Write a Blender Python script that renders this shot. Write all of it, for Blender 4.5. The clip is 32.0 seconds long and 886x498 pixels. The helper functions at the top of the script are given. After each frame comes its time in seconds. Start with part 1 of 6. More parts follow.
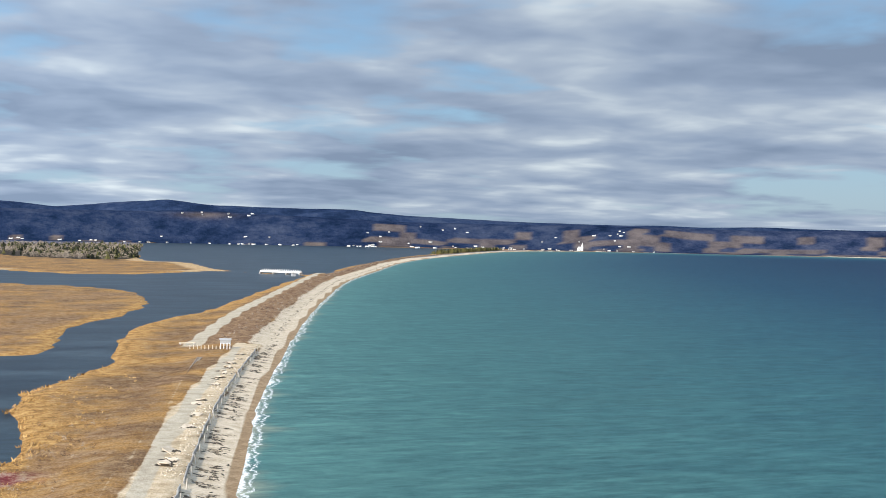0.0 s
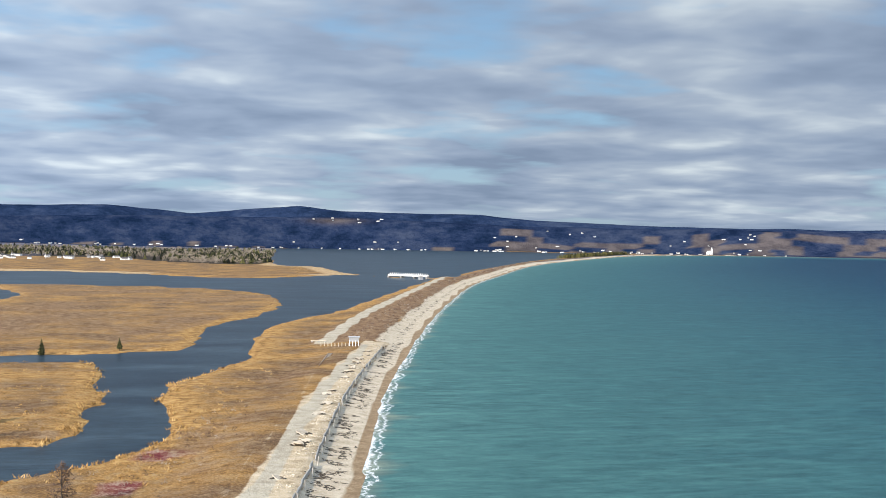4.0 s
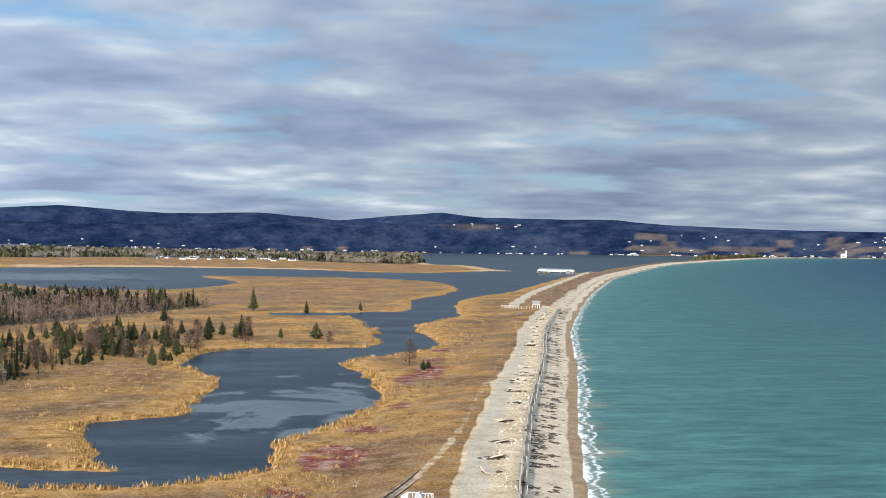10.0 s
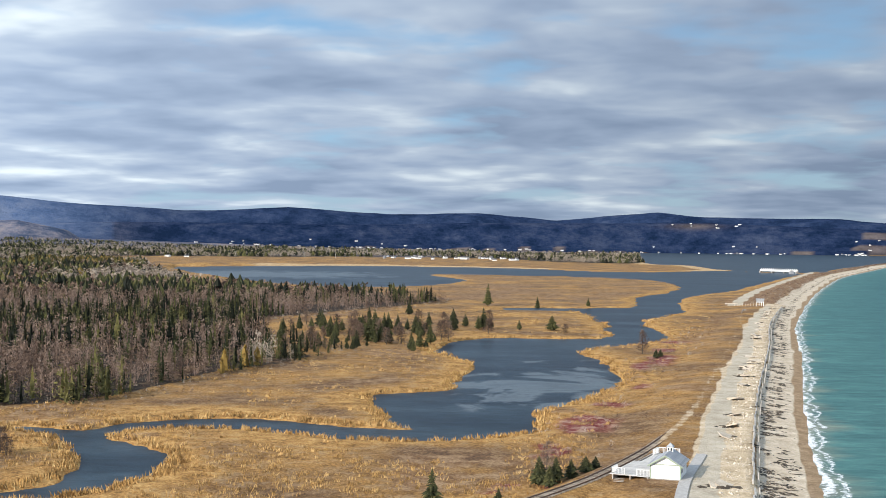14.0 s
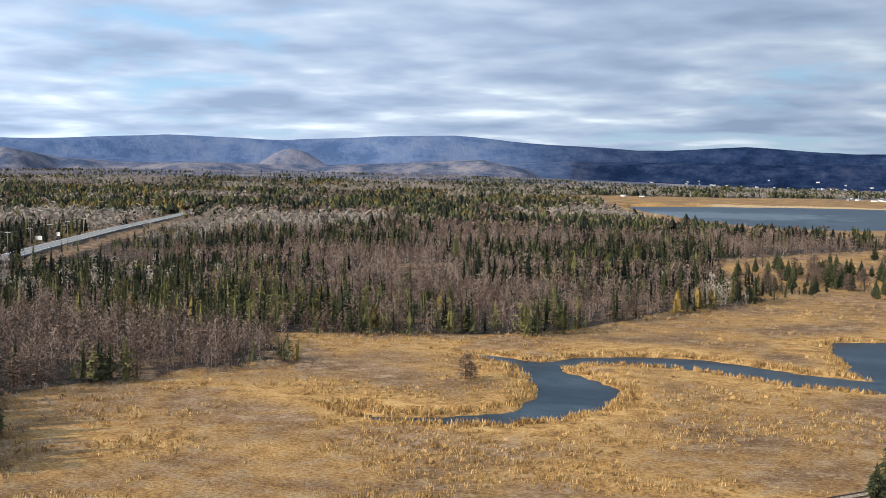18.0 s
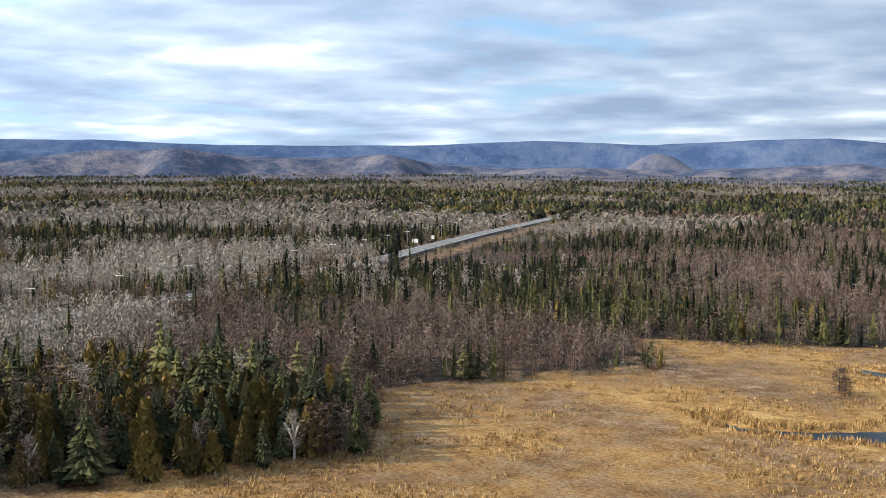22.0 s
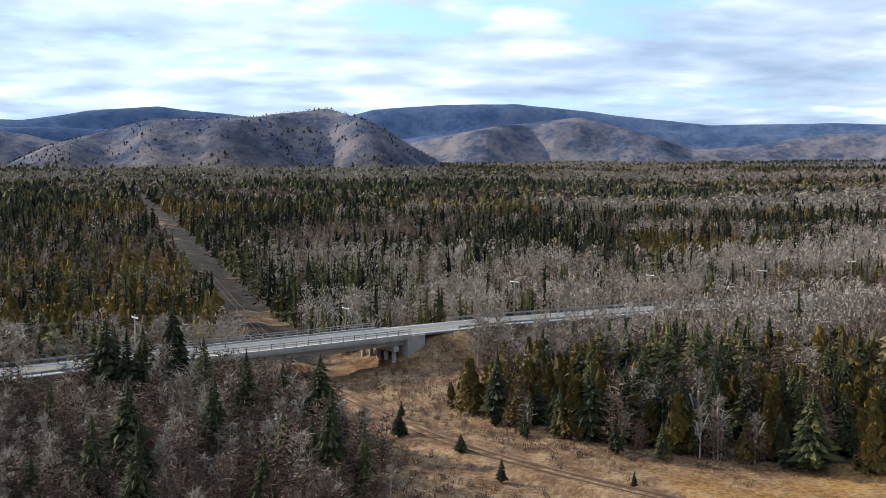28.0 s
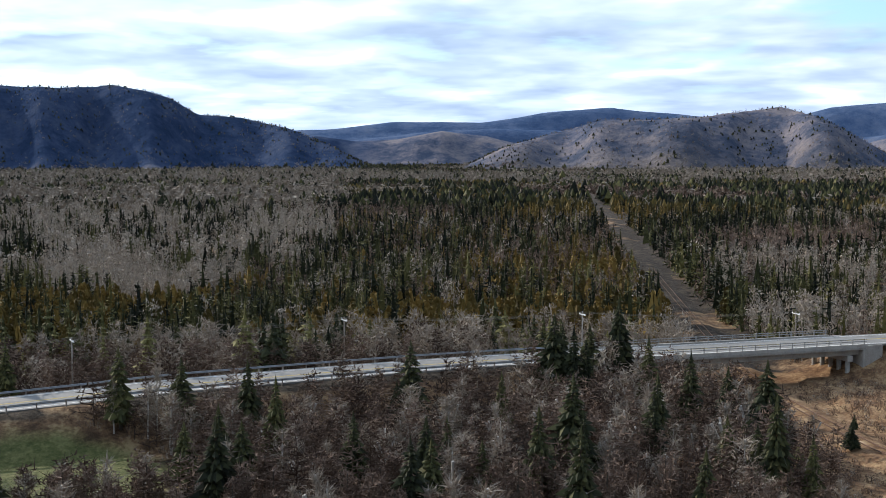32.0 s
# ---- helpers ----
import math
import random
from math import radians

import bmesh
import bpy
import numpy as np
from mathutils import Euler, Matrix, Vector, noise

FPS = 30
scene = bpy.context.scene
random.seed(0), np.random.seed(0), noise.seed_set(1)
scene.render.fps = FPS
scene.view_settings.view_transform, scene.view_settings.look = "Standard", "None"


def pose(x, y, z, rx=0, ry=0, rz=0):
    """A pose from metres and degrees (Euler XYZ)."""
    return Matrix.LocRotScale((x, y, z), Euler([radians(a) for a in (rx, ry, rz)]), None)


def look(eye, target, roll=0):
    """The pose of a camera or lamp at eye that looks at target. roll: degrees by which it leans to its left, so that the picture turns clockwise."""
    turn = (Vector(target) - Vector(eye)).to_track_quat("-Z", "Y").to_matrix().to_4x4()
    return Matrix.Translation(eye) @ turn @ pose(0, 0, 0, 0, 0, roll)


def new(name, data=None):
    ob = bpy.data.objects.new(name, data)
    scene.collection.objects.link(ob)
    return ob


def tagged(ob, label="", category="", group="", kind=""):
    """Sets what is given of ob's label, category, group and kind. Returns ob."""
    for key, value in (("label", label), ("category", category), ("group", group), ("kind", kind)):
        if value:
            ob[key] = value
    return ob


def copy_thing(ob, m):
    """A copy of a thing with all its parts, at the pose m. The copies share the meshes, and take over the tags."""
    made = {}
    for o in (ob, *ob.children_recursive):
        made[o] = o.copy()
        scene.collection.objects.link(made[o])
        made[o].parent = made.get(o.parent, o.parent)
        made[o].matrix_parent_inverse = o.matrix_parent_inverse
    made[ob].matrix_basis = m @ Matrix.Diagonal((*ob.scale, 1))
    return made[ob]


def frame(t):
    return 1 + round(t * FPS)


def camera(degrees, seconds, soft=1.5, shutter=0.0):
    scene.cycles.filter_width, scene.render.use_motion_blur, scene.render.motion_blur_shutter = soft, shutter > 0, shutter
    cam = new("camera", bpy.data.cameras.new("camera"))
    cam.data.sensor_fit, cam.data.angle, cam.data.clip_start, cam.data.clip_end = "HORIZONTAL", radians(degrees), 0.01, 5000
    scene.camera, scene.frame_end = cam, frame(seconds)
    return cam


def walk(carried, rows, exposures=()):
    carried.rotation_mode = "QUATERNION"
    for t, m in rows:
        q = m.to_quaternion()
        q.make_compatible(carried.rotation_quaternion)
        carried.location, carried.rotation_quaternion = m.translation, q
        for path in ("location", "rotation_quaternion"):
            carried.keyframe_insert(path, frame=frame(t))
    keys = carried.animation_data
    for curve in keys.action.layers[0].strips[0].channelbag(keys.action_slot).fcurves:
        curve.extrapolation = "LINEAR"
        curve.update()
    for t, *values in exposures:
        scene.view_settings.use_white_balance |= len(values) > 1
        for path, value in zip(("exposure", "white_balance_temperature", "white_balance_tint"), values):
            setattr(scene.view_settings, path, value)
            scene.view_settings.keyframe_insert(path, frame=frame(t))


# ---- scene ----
# The camera hangs over a barrier beach and turns to its left; one lens.
cam = camera(39.28, 32.0, soft=0.9)
ROWS = [
    (0.0, 58.0, 222.0, 53.0, -16.68, -0.79, 1.16),
    (0.5, 58.3, 221.7, 53.0, -16.21, -0.78, 1.13),
    (1.0, 58.7, 221.3, 53.0, -15.60, -0.77, 1.09),
    (1.5, 59.0, 221.0, 53.0, -14.95, -0.76, 1.05),
    (2.0, 59.3, 220.7, 53.0, -14.04, -0.75, 1.01),
    (2.5, 59.7, 220.3, 53.0, -13.24, -0.74, 0.97),
    (3.0, 60.0, 219.0, 53.0, -12.34, -0.73, 0.94),
    (3.5, 59.0, 212.0, 52.8, -11.55, -0.70, 0.92),
    (5.5, 42.0, 150.0, 48.0, -8.59, -0.59, 0.83),
    (6.0, 37.0, 134.0, 46.5, -8.13, -0.59, 0.81),
    (6.5, 31.0, 117.0, 44.5, -7.98, -0.55, 0.75),
    (7.0, 25.0, 104.0, 42.5, -8.14, -0.49, 0.69),
    (7.5, 21.0, 97.0, 42.0, -8.09, -0.44, 0.66),
    (8.0, 19.0, 92.0, 42.0, -7.72, -0.45, 0.69),
    (8.5, 17.0, 82.0, 41.5, -6.93, -0.42, 0.73),
    (9.0, 15.0, 71.5, 41.2, -5.83, -0.40, 0.72),
    (9.5, 11.8, 57.0, 40.8, -5.14, -0.36, 0.66),
    (10.0, 8.2, 40.0, 40.4, -4.74, -0.36, 0.61),
    (10.5, 4.4, 22.0, 40.1, -4.55, -0.36, 0.58),
    (11.0, 1.3, 6.5, 40.0, -4.28, -0.36, 0.59),
    (11.5, 0.0, 0.0, 40.0, -3.38, -0.33, 0.62),
    (12.0, 0.0, 0.0, 40.0, -2.47, -0.35, 0.65),
    (12.5, 0.0, 0.0, 40.0, -1.55, -0.33, 0.53),
    (13.0, 0.0, 0.0, 40.0, -0.17, -0.31, 0.47),
    (13.5, 0.0, 0.0, 40.0, 2.15, -0.31, 0.44),
    (14.0, 0.0, 0.0, 40.0, 5.16, -0.45, 0.54),
    (14.5, 0.0, 0.0, 40.0, 8.32, -1.32, 0.54),
    (15.0, 0.0, 0.0, 40.0, 11.04, -2.45, 0.42),
    (15.5, 0.0, 0.0, 40.0, 13.67, -3.41, 0.38),
    (17.5, 0.0, 0.0, 40.0, 23.73, -3.48, 0.93),
    (18.0, 0.0, 0.0, 40.0, 25.89, -3.46, 0.90),
    (18.5, 0.0, 0.0, 40.0, 27.73, -3.42, 0.91),
    (19.0, 0.0, 0.0, 40.0, 29.66, -3.41, 0.97),
    (19.5, 0.0, 0.0, 40.0, 31.53, -3.37, 0.93),
    (20.0, 0.0, 0.0, 40.0, 33.62, -3.35, 0.89),
    (20.5, 0.0, 0.0, 40.0, 35.80, -3.37, 0.84),
    (21.0, 0.0, 0.0, 40.0, 37.95, -3.38, 0.82),
    (21.5, 0.0, 0.0, 40.0, 40.26, -3.41, 0.72),
    (22.0, 0.0, 0.0, 40.0, 42.66, -3.45, 0.69),
    (22.5, 0.0, 0.0, 40.0, 45.09, -3.50, 0.60),
    (23.0, 0.0, 0.0, 40.0, 47.55, -3.57, 0.59),
    (23.5, 0.0, 0.0, 40.0, 49.83, -3.62, 0.50),
    (24.0, 0.0, 0.0, 40.0, 52.43, -3.71, 0.44),
    (24.5, 0.0, 0.0, 40.0, 54.76, -3.79, 0.33),
    (25.0, 0.0, 0.0, 40.0, 57.70, -3.86, 0.39),
    (25.5, 0.0, 0.0, 40.0, 60.64, -3.99, 0.40),
    (26.0, 0.0, 0.0, 40.0, 64.01, -4.14, 0.31),
    (26.5, 0.0, 0.0, 40.0, 66.88, -4.26, 0.25),
    (28.5, 0.0, 0.0, 40.0, 78.46, -4.42, 0.08),
    (29.0, 0.0, 0.0, 40.0, 81.09, -4.39, -0.02),
    (29.5, 0.0, 0.0, 40.0, 83.32, -4.37, -0.11),
    (30.0, 0.0, 0.0, 40.0, 86.04, -4.35, -0.12),
    (30.5, 0.0, 0.0, 40.0, 88.43, -4.37, -0.18),
    (31.0, 0.0, 0.0, 40.0, 91.08, -4.39, -0.17),
    (31.5, 0.0, 0.0, 40.0, 93.42, -4.41, -0.15),
    (32.0, 0.0, 0.0, 40.0, 96.06, -4.42, -0.11),
]


def aim(x, y, z, yaw, pitch, roll):
    a, b = radians(yaw), radians(pitch)
    return look((x, y, z), (x - 100 * math.sin(a) * math.cos(b), y + 100 * math.cos(a) * math.cos(b), z + 100 * math.sin(b)), roll)


walk(cam, [(t, aim(*row)) for t, *row in ROWS],
     exposures=[(0.0, -0.02), (3.5, -0.04), (9.0, -0.12), (14.0, -0.14), (20.0, -0.08), (26.0, -0.14), (32.0, -0.26)])

# ---- world, sun ----
SUN_AZ, SUN_EL = 140.0, 24.0     # degrees to the left of +y, and above the level


def node(nt, kind, inputs=(), **props):
    n = nt.nodes.new(kind)
    for key, value in props.items():
        setattr(n, key, value)
    for slot, value in dict(inputs).items():
        if isinstance(value, bpy.types.NodeSocket):
            nt.links.new(value, n.inputs[slot])
        else:
            n.inputs[slot].default_value = value
    return n


def maths(nt, op, a, b=0.0, clamp=False):
    return node(nt, "ShaderNodeMath", {0: a, 1: b}, operation=op, use_clamp=clamp).outputs[0]


def ramp(nt, fac, stops):
    n = node(nt, "ShaderNodeValToRGB", {0: fac})
    el = n.color_ramp.elements
    while len(el) < len(stops):
        el.new(0.5)
    for e, (p, c) in zip(el, stops):
        e.position, e.color = p, (*c, 1) if len(c) == 3 else c
    return n.outputs[0]


def mix(nt, fac, a, b, blend="MIX"):
    n = node(nt, "ShaderNodeMix", data_type="RGBA", blend_type=blend)
    for slot, value in ((n.inputs[0], fac), (n.inputs[6], a), (n.inputs[7], b)):
        if isinstance(value, bpy.types.NodeSocket):
            nt.links.new(value, slot)
        elif isinstance(value, (int, float)):
            slot.default_value = value
        else:
            slot.default_value = (*value, 1)
    return n.outputs[2]


def noise_tex(nt, vec, scale, detail=4.0, rough=0.55, distortion=0.0):
    return node(nt, "ShaderNodeTexNoise", {"Vector": vec, "Scale": scale, "Detail": detail, "Roughness": rough, "Distortion": distortion}).outputs[0]


world = bpy.data.worlds.new("sky")
scene.world = world
world.use_nodes = True
wt = world.node_tree
wt.nodes.clear()
sky = node(wt, "ShaderNodeTexSky", sky_type="NISHITA", sun_disc=False, sun_elevation=radians(SUN_EL), sun_rotation=radians(-SUN_AZ), altitude=40.0, dust_density=0.6, ozone_density=2.0)
way = node(wt, "ShaderNodeTexCoord").outputs["Generated"]
xyz = node(wt, "ShaderNodeSeparateXYZ", {0: way})
up = maths(wt, "ADD", maths(wt, "MAXIMUM", xyz.outputs[2], 0.0), 0.11)
flat = node(wt, "ShaderNodeCombineXYZ", {0: maths(wt, "DIVIDE", xyz.outputs[0], up), 1: maths(wt, "DIVIDE", xyz.outputs[1], up), 2: 0.0}).outputs[0]
# long banks of stratocumulus, seen edge-on near the horizon
bank = noise_tex(wt, flat, 0.62, 4.0, 0.45, 0.1)
puff = noise_tex(wt, flat, 2.1, 4.0, 0.5, 0.2)
cover = maths(wt, "ADD", maths(wt, "MULTIPLY", bank, 0.65), maths(wt, "MULTIPLY", puff, 0.35))
mask = ramp(wt, cover, [(0.39, (0, 0, 0)), (0.47, (1, 1, 1))])
shade = maths(wt, "ADD", maths(wt, "MULTIPLY", noise_tex(wt, flat, 1.1, 3.0, 0.45, 0.15), 0.62), maths(wt, "MULTIPLY", noise_tex(wt, flat, 2.5, 3.5, 0.5, 0.2), 0.38))
grey = ramp(wt, shade, [(0.37, (2.45, 3.25, 4.6)), (0.47, (3.3, 4.2, 5.65)), (0.55, (4.35, 5.25, 6.5)), (0.66, (7.3, 8.2, 8.8))])
# clouds glow towards the sun
sunward = node(wt, "ShaderNodeVectorMath", {0: way, 1: (-math.sin(radians(SUN_AZ)), math.cos(radians(SUN_AZ)), 0.25)}, operation="DOT_PRODUCT").outputs["Value"]
glow = node(wt, "ShaderNodeMapRange", {"Value": sunward, "From Min": -0.9, "From Max": 1.0, "To Min": 0.95, "To Max": 2.75}).outputs[0]
cloud = node(wt, "ShaderNodeVectorMath", {0: grey, 3: glow}, operation="SCALE").outputs[0]
blue = node(wt, "ShaderNodeVectorMath", {0: mix(wt, 0.6, sky.outputs[0], (2.3, 4.5, 7.4)), 3: glow}, operation="SCALE").outputs[0]
bg = node(wt, "ShaderNodeBackground", {0: mix(wt, mask, blue, cloud), 1: 0.1})
wo = node(wt, "ShaderNodeOutputWorld", {0: bg.outputs[0]})

sun = new("sun", bpy.data.lights.new("sun", "SUN"))
sun.data.energy, sun.data.angle, sun.data.color = 6.3, radians(0.6), (1.0, 0.91, 0.79)
sun.matrix_world = look((0, 0, 300), (300 * math.sin(radians(SUN_AZ)) * math.cos(radians(SUN_EL)), -300 * math.cos(radians(SUN_AZ)) * math.cos(radians(SUN_EL)), 300 - 300 * math.sin(radians(SUN_EL))))


# ---- materials ----
def material(name, stops, scale=1.0, rough=0.85, bump=0.3, fine=6.0, metal=0.0, vary=0.0, spec=0.3, island=0.0, coord="Object", tone=0.0):
    """A surface of several tones: broad patches and fine grain, with relief. vary: how far each object differs in tone; island: each loose piece."""
    m = bpy.data.materials.new(name)
    m.use_nodes = True
    nt = m.node_tree
    bsdf = nt.nodes["Principled BSDF"]
    vec = node(nt, "ShaderNodeTexCoord").outputs[coord]
    broad = noise_tex(nt, vec, scale, 5.0, 0.6)
    grain = noise_tex(nt, vec, scale * fine, 4.0, 0.65)
    fac = maths(nt, "ADD", maths(nt, "MULTIPLY", broad, 0.6), maths(nt, "MULTIPLY", grain, 0.4))
    if vary:
        rnd = node(nt, "ShaderNodeObjectInfo").outputs["Random"]
        fac = maths(nt, "ADD", fac, maths(nt, "MULTIPLY", maths(nt, "SUBTRACT", rnd, 0.5), vary))
    if island:
        rnd = node(nt, "ShaderNodeNewGeometry").outputs["Random Per Island"]
        fac = maths(nt, "ADD", fac, maths(nt, "MULTIPLY", maths(nt, "SUBTRACT", rnd, 0.5), island))
    if tone:
        own = node(nt, "ShaderNodeAttribute", attribute_name="tone").outputs["Fac"]
        fac = maths(nt, "ADD", maths(nt, "MULTIPLY", maths(nt, "SUBTRACT", fac, 0.5), 0.6), maths(nt, "ADD", 0.5, maths(nt, "MULTIPLY", maths(nt, "SUBTRACT", own, 0.5), tone)))
    lo, hi = 0.3, 0.7
    pts = [(lo + (hi - lo) * i / max(1, len(stops) - 1), c) for i, c in enumerate(stops)]
    nt.links.new(ramp(nt, fac, pts), bsdf.inputs["Base Color"])
    bsdf.inputs["Roughness"].default_value, bsdf.inputs["Metallic"].default_value = rough, metal
    bsdf.inputs["Specular IOR Level"].default_value = spec
    if bump:
        b = node(nt, "ShaderNodeBump", {"Strength": bump, "Distance": 0.15 / max(scale, 0.05) * 0.2, "Height": grain})
        nt.links.new(b.outputs[0], bsdf.inputs["Normal"])
    return m


SPRUCE = material("spruce_needles", [(0.006, 0.008, 0.003), (0.022, 0.026, 0.009), (0.066, 0.065, 0.021), (0.15, 0.133, 0.044)], 0.5, 0.9, 0.0, vary=0.3, tone=0.42)
CEDAR = material("cedar_sprays", [(0.038, 0.031, 0.008), (0.115, 0.08, 0.018), (0.22, 0.142, 0.035)], 0.5, 0.9, 0.0, vary=0.4, tone=0.42)
LARCH = material("bare_larch_twigs", [(0.045, 0.027, 0.019), (0.094, 0.059, 0.042), (0.15, 0.1, 0.073), (0.22, 0.158, 0.122)], 0.5, 0.95, 0.0, vary=0.4, tone=0.36)
GREYTWIG = material("grey_twigs", [(0.19, 0.153, 0.12), (0.3, 0.248, 0.196), (0.43, 0.366, 0.295)], 0.5, 0.95, 0.0, vary=0.4, tone=0.25)
BARK = material("dark_bark", [(0.05, 0.04, 0.032), (0.1, 0.085, 0.07)], 3.0, 0.95, 0.2)
BIRCHBARK = material("birch_bark", [(0.28, 0.25, 0.22), (0.45, 0.42, 0.38), (0.6, 0.57, 0.52)], 2.0, 0.85, 0.2)
ASPHALT = material("worn_asphalt", [(0.14, 0.135, 0.13), (0.2, 0.195, 0.185), (0.26, 0.25, 0.235)], 0.25, 0.9, 0.15)
CONCRETE = material("weathered_concrete", [(0.25, 0.235, 0.21), (0.36, 0.34, 0.31), (0.46, 0.44, 0.4)], 0.6, 0.88, 0.25, vary=0.15)
STEEL = material("galvanised_steel", [(0.26, 0.265, 0.27), (0.38, 0.385, 0.39)], 2.0, 0.45, 0.05, metal=0.7)
WHITEPAINT = material("white_paint", [(0.7, 0.69, 0.66), (0.8, 0.79, 0.76), (0.84, 0.83, 0.8)], 1.0, 0.55, 0.05)
SHINGLE = material("grey_shingles", [(0.24, 0.25, 0.26), (0.33, 0.34, 0.35), (0.4, 0.41, 0.42)], 1.5, 0.85, 0.3, vary=0.3)
GREENTRIM = material("pale_green_trim", [(0.22, 0.28, 0.2), (0.3, 0.36, 0.27)], 1.0, 0.6, 0.05)
DECKWOOD = material("bleached_deck_boards", [(0.36, 0.34, 0.31), (0.47, 0.45, 0.42), (0.56, 0.54, 0.5)], 1.5, 0.85, 0.2, vary=0.3)
TIMBER = material("weathered_timber", [(0.2, 0.17, 0.14), (0.3, 0.26, 0.22), (0.4, 0.36, 0.31)], 2.0, 0.9, 0.3, vary=0.4)
CREOSOTE = material("tarred_sleepers", [(0.12, 0.1, 0.082), (0.19, 0.16, 0.13), (0.26, 0.225, 0.185)], 2.0, 0.9, 0.3, vary=0.4)
RUST = material("rusty_rail", [(0.1, 0.055, 0.035), (0.17, 0.1, 0.065)], 3.0, 0.7, 0.2, metal=0.3)
DRIFT = material("bleached_driftwood", [(0.3, 0.26, 0.22), (0.48, 0.43, 0.37), (0.62, 0.58, 0.52)], 1.0, 0.9, 0.2, island=0.5)
WRACK = material("dark_seaweed", [(0.025, 0.02, 0.014), (0.06, 0.045, 0.03), (0.1, 0.075, 0.05)], 1.0, 0.8, 0.2, island=0.4)
RUBBLE = material("broken_concrete", [(0.28, 0.23, 0.17), (0.46, 0.385, 0.295), (0.62, 0.54, 0.43)], 0.8, 0.9, 0.3, island=0.5)
REED = material("pale_reeds", [(0.22, 0.125, 0.043), (0.37, 0.22, 0.075), (0.52, 0.345, 0.145)], 0.1, 0.9, 0.0, tone=0.4)
SHRUB = material("russet_shrubs", [(0.062, 0.038, 0.028), (0.11, 0.07, 0.05), (0.18, 0.12, 0.086)], 0.4, 0.95, 0.0, tone=0.3)
DARKGLASS = material("dark_window_glass", [(0.02, 0.025, 0.03), (0.04, 0.045, 0.05)], 1.0, 0.1, 0.0, spec=0.6)


# ---- plan: lines of the place, in metres ----
def spline(pts, step=None, closed=False):
    """A smooth line through the points, evenly dense."""
    p = np.array(pts, float)
    n = len(p)
    idx = lambda i: i % n if closed else min(max(i, 0), n - 1)
    out = []
    for i in range(n if closed else n - 1):
        a, b, c, d = p[idx(i - 1)], p[idx(i)], p[idx(i + 1)], p[idx(i + 2)]
        k = max(2, int(np.linalg.norm(c - b) / step)) if step else 6
        t = np.linspace(0, 1, k, endpoint=False)[:, None]
        out.append(0.5 * (2 * b + (c - a) * t + (2 * a - 5 * b + 4 * c - d) * t**2 + (3 * b - a - 3 * c + d) * t**3))
    if not closed:
        out.append(p[-1:])
    return np.concatenate(out)


COAST = [(-30, -400), (10, -100), (24, 60), (33, 130), (42, 195), (51, 252), (64, 327), (88, 455), (110, 582), (143, 736), (191, 944), (250, 1177), (330, 1470),
         (438, 1791), (592, 2237), (796, 2700), (1244, 3539), (1570, 3800), (1950, 3720), (2450, 3400), (2950, 2950), (3500, 2200), (3900, 900), (4000, -400)]
coast = spline(COAST)
sea_outline = np.concatenate([coast, [(4000, -900), (-30, -900)]])
POND = [(-12, 251), (-4, 265), (-3, 289), (4, 305), (17, 342), (19, 371), (14, 420), (11, 457), (34, 485), (46, 514), (47, 546), (43, 615), (60, 670), (73, 713), (76, 763),
        (90, 878), (119, 967), (144, 1026), (209, 1257), (275, 1482), (316, 1610), (268, 1678), (226, 1735), (90, 1600), (-62, 1740), (-228, 1790), (-380, 1746), (-502, 1628)]
MARSH_SIDE = [(-500, 1596), (-437, 1416), (-229, 1052), (-129, 1022), (-86, 1205), (-137, 1388), (14, 1365), (90, 1285), (111, 1172), (101, 1034), (58, 872), (50, 765), (30, 740), (-28, 724),
              (-28, 708), (10, 700), (21, 640), (24, 560), (19, 508), (-22, 507), (-35, 492), (-44, 452), (-34, 420), (-24, 392), (-27, 345), (-26, 328), (-47, 313), (-38, 283), (-33, 262)]
pond = spline(POND + MARSH_SIDE, closed=True)
far_lagoon = spline([(338, 1650), (400, 1850), (520, 2180), (700, 2650), (880, 3030), (1180, 3580), (1290, 3820), (1150, 4060), (700, 4180), (290, 4220), (230, 3400), (165, 2270), (225, 2070), (240, 1760)], closed=True)
# creek: centre line and half width
CREEK = [(-107, 181, 1.0), (-96, 176, 1.8), (-86, 180, 3.2), (-77, 188, 5.0), (-74, 203, 7.0), (-77, 217, 7.0), (-87, 230, 5.5), (-98, 243, 3.5), (-112, 249, 1.5)]
CHANNEL = [(-93, 243, 4.5), (-86, 256, 5.5), (-70, 261, 6.5), (-55, 257, 6.5), (-40, 252, 7.0), (-25, 252, 7.5), (-12, 262, 9.0)]
HIGHWAY = [(-90, -230), (-125, -140), (-155, -82), (-175, -51), (-194, -19), (-205, 5), (-215, 28), (-224, 48), (-236, 76), (-253, 112), (-272, 155), (-322, 252), (-384, 373), (-427, 445), (-469, 515), (-533, 624), (-610, 762), (-700, 920), (-800, 1090)]
highway = spline(HIGHWAY, 6.0)
RAILWAY = [(-2400, -60), (-1064, 11), (-771, 19), (-423, 25), (-264, 28), (-216, 30), (-182, 35), (-150, 44), (-110, 68), (-65, 105), (-27, 144), (-12, 166), (0, 186), (9, 205), (20.5, 238), (31.2, 282), (41.5, 338), (57.5, 424), (89.5, 609), (107, 712)]
railway = spline(RAILWAY, 6.0)


def road_z(y):
    """The highway's height: on a bank by the bridge, low among the trees."""
    return np.interp(y, [-230, -120, -60, 70, 110, 190, 1100], [3.0, 5.0, 6.8, 6.8, 5.6, 2.6, 2.6])


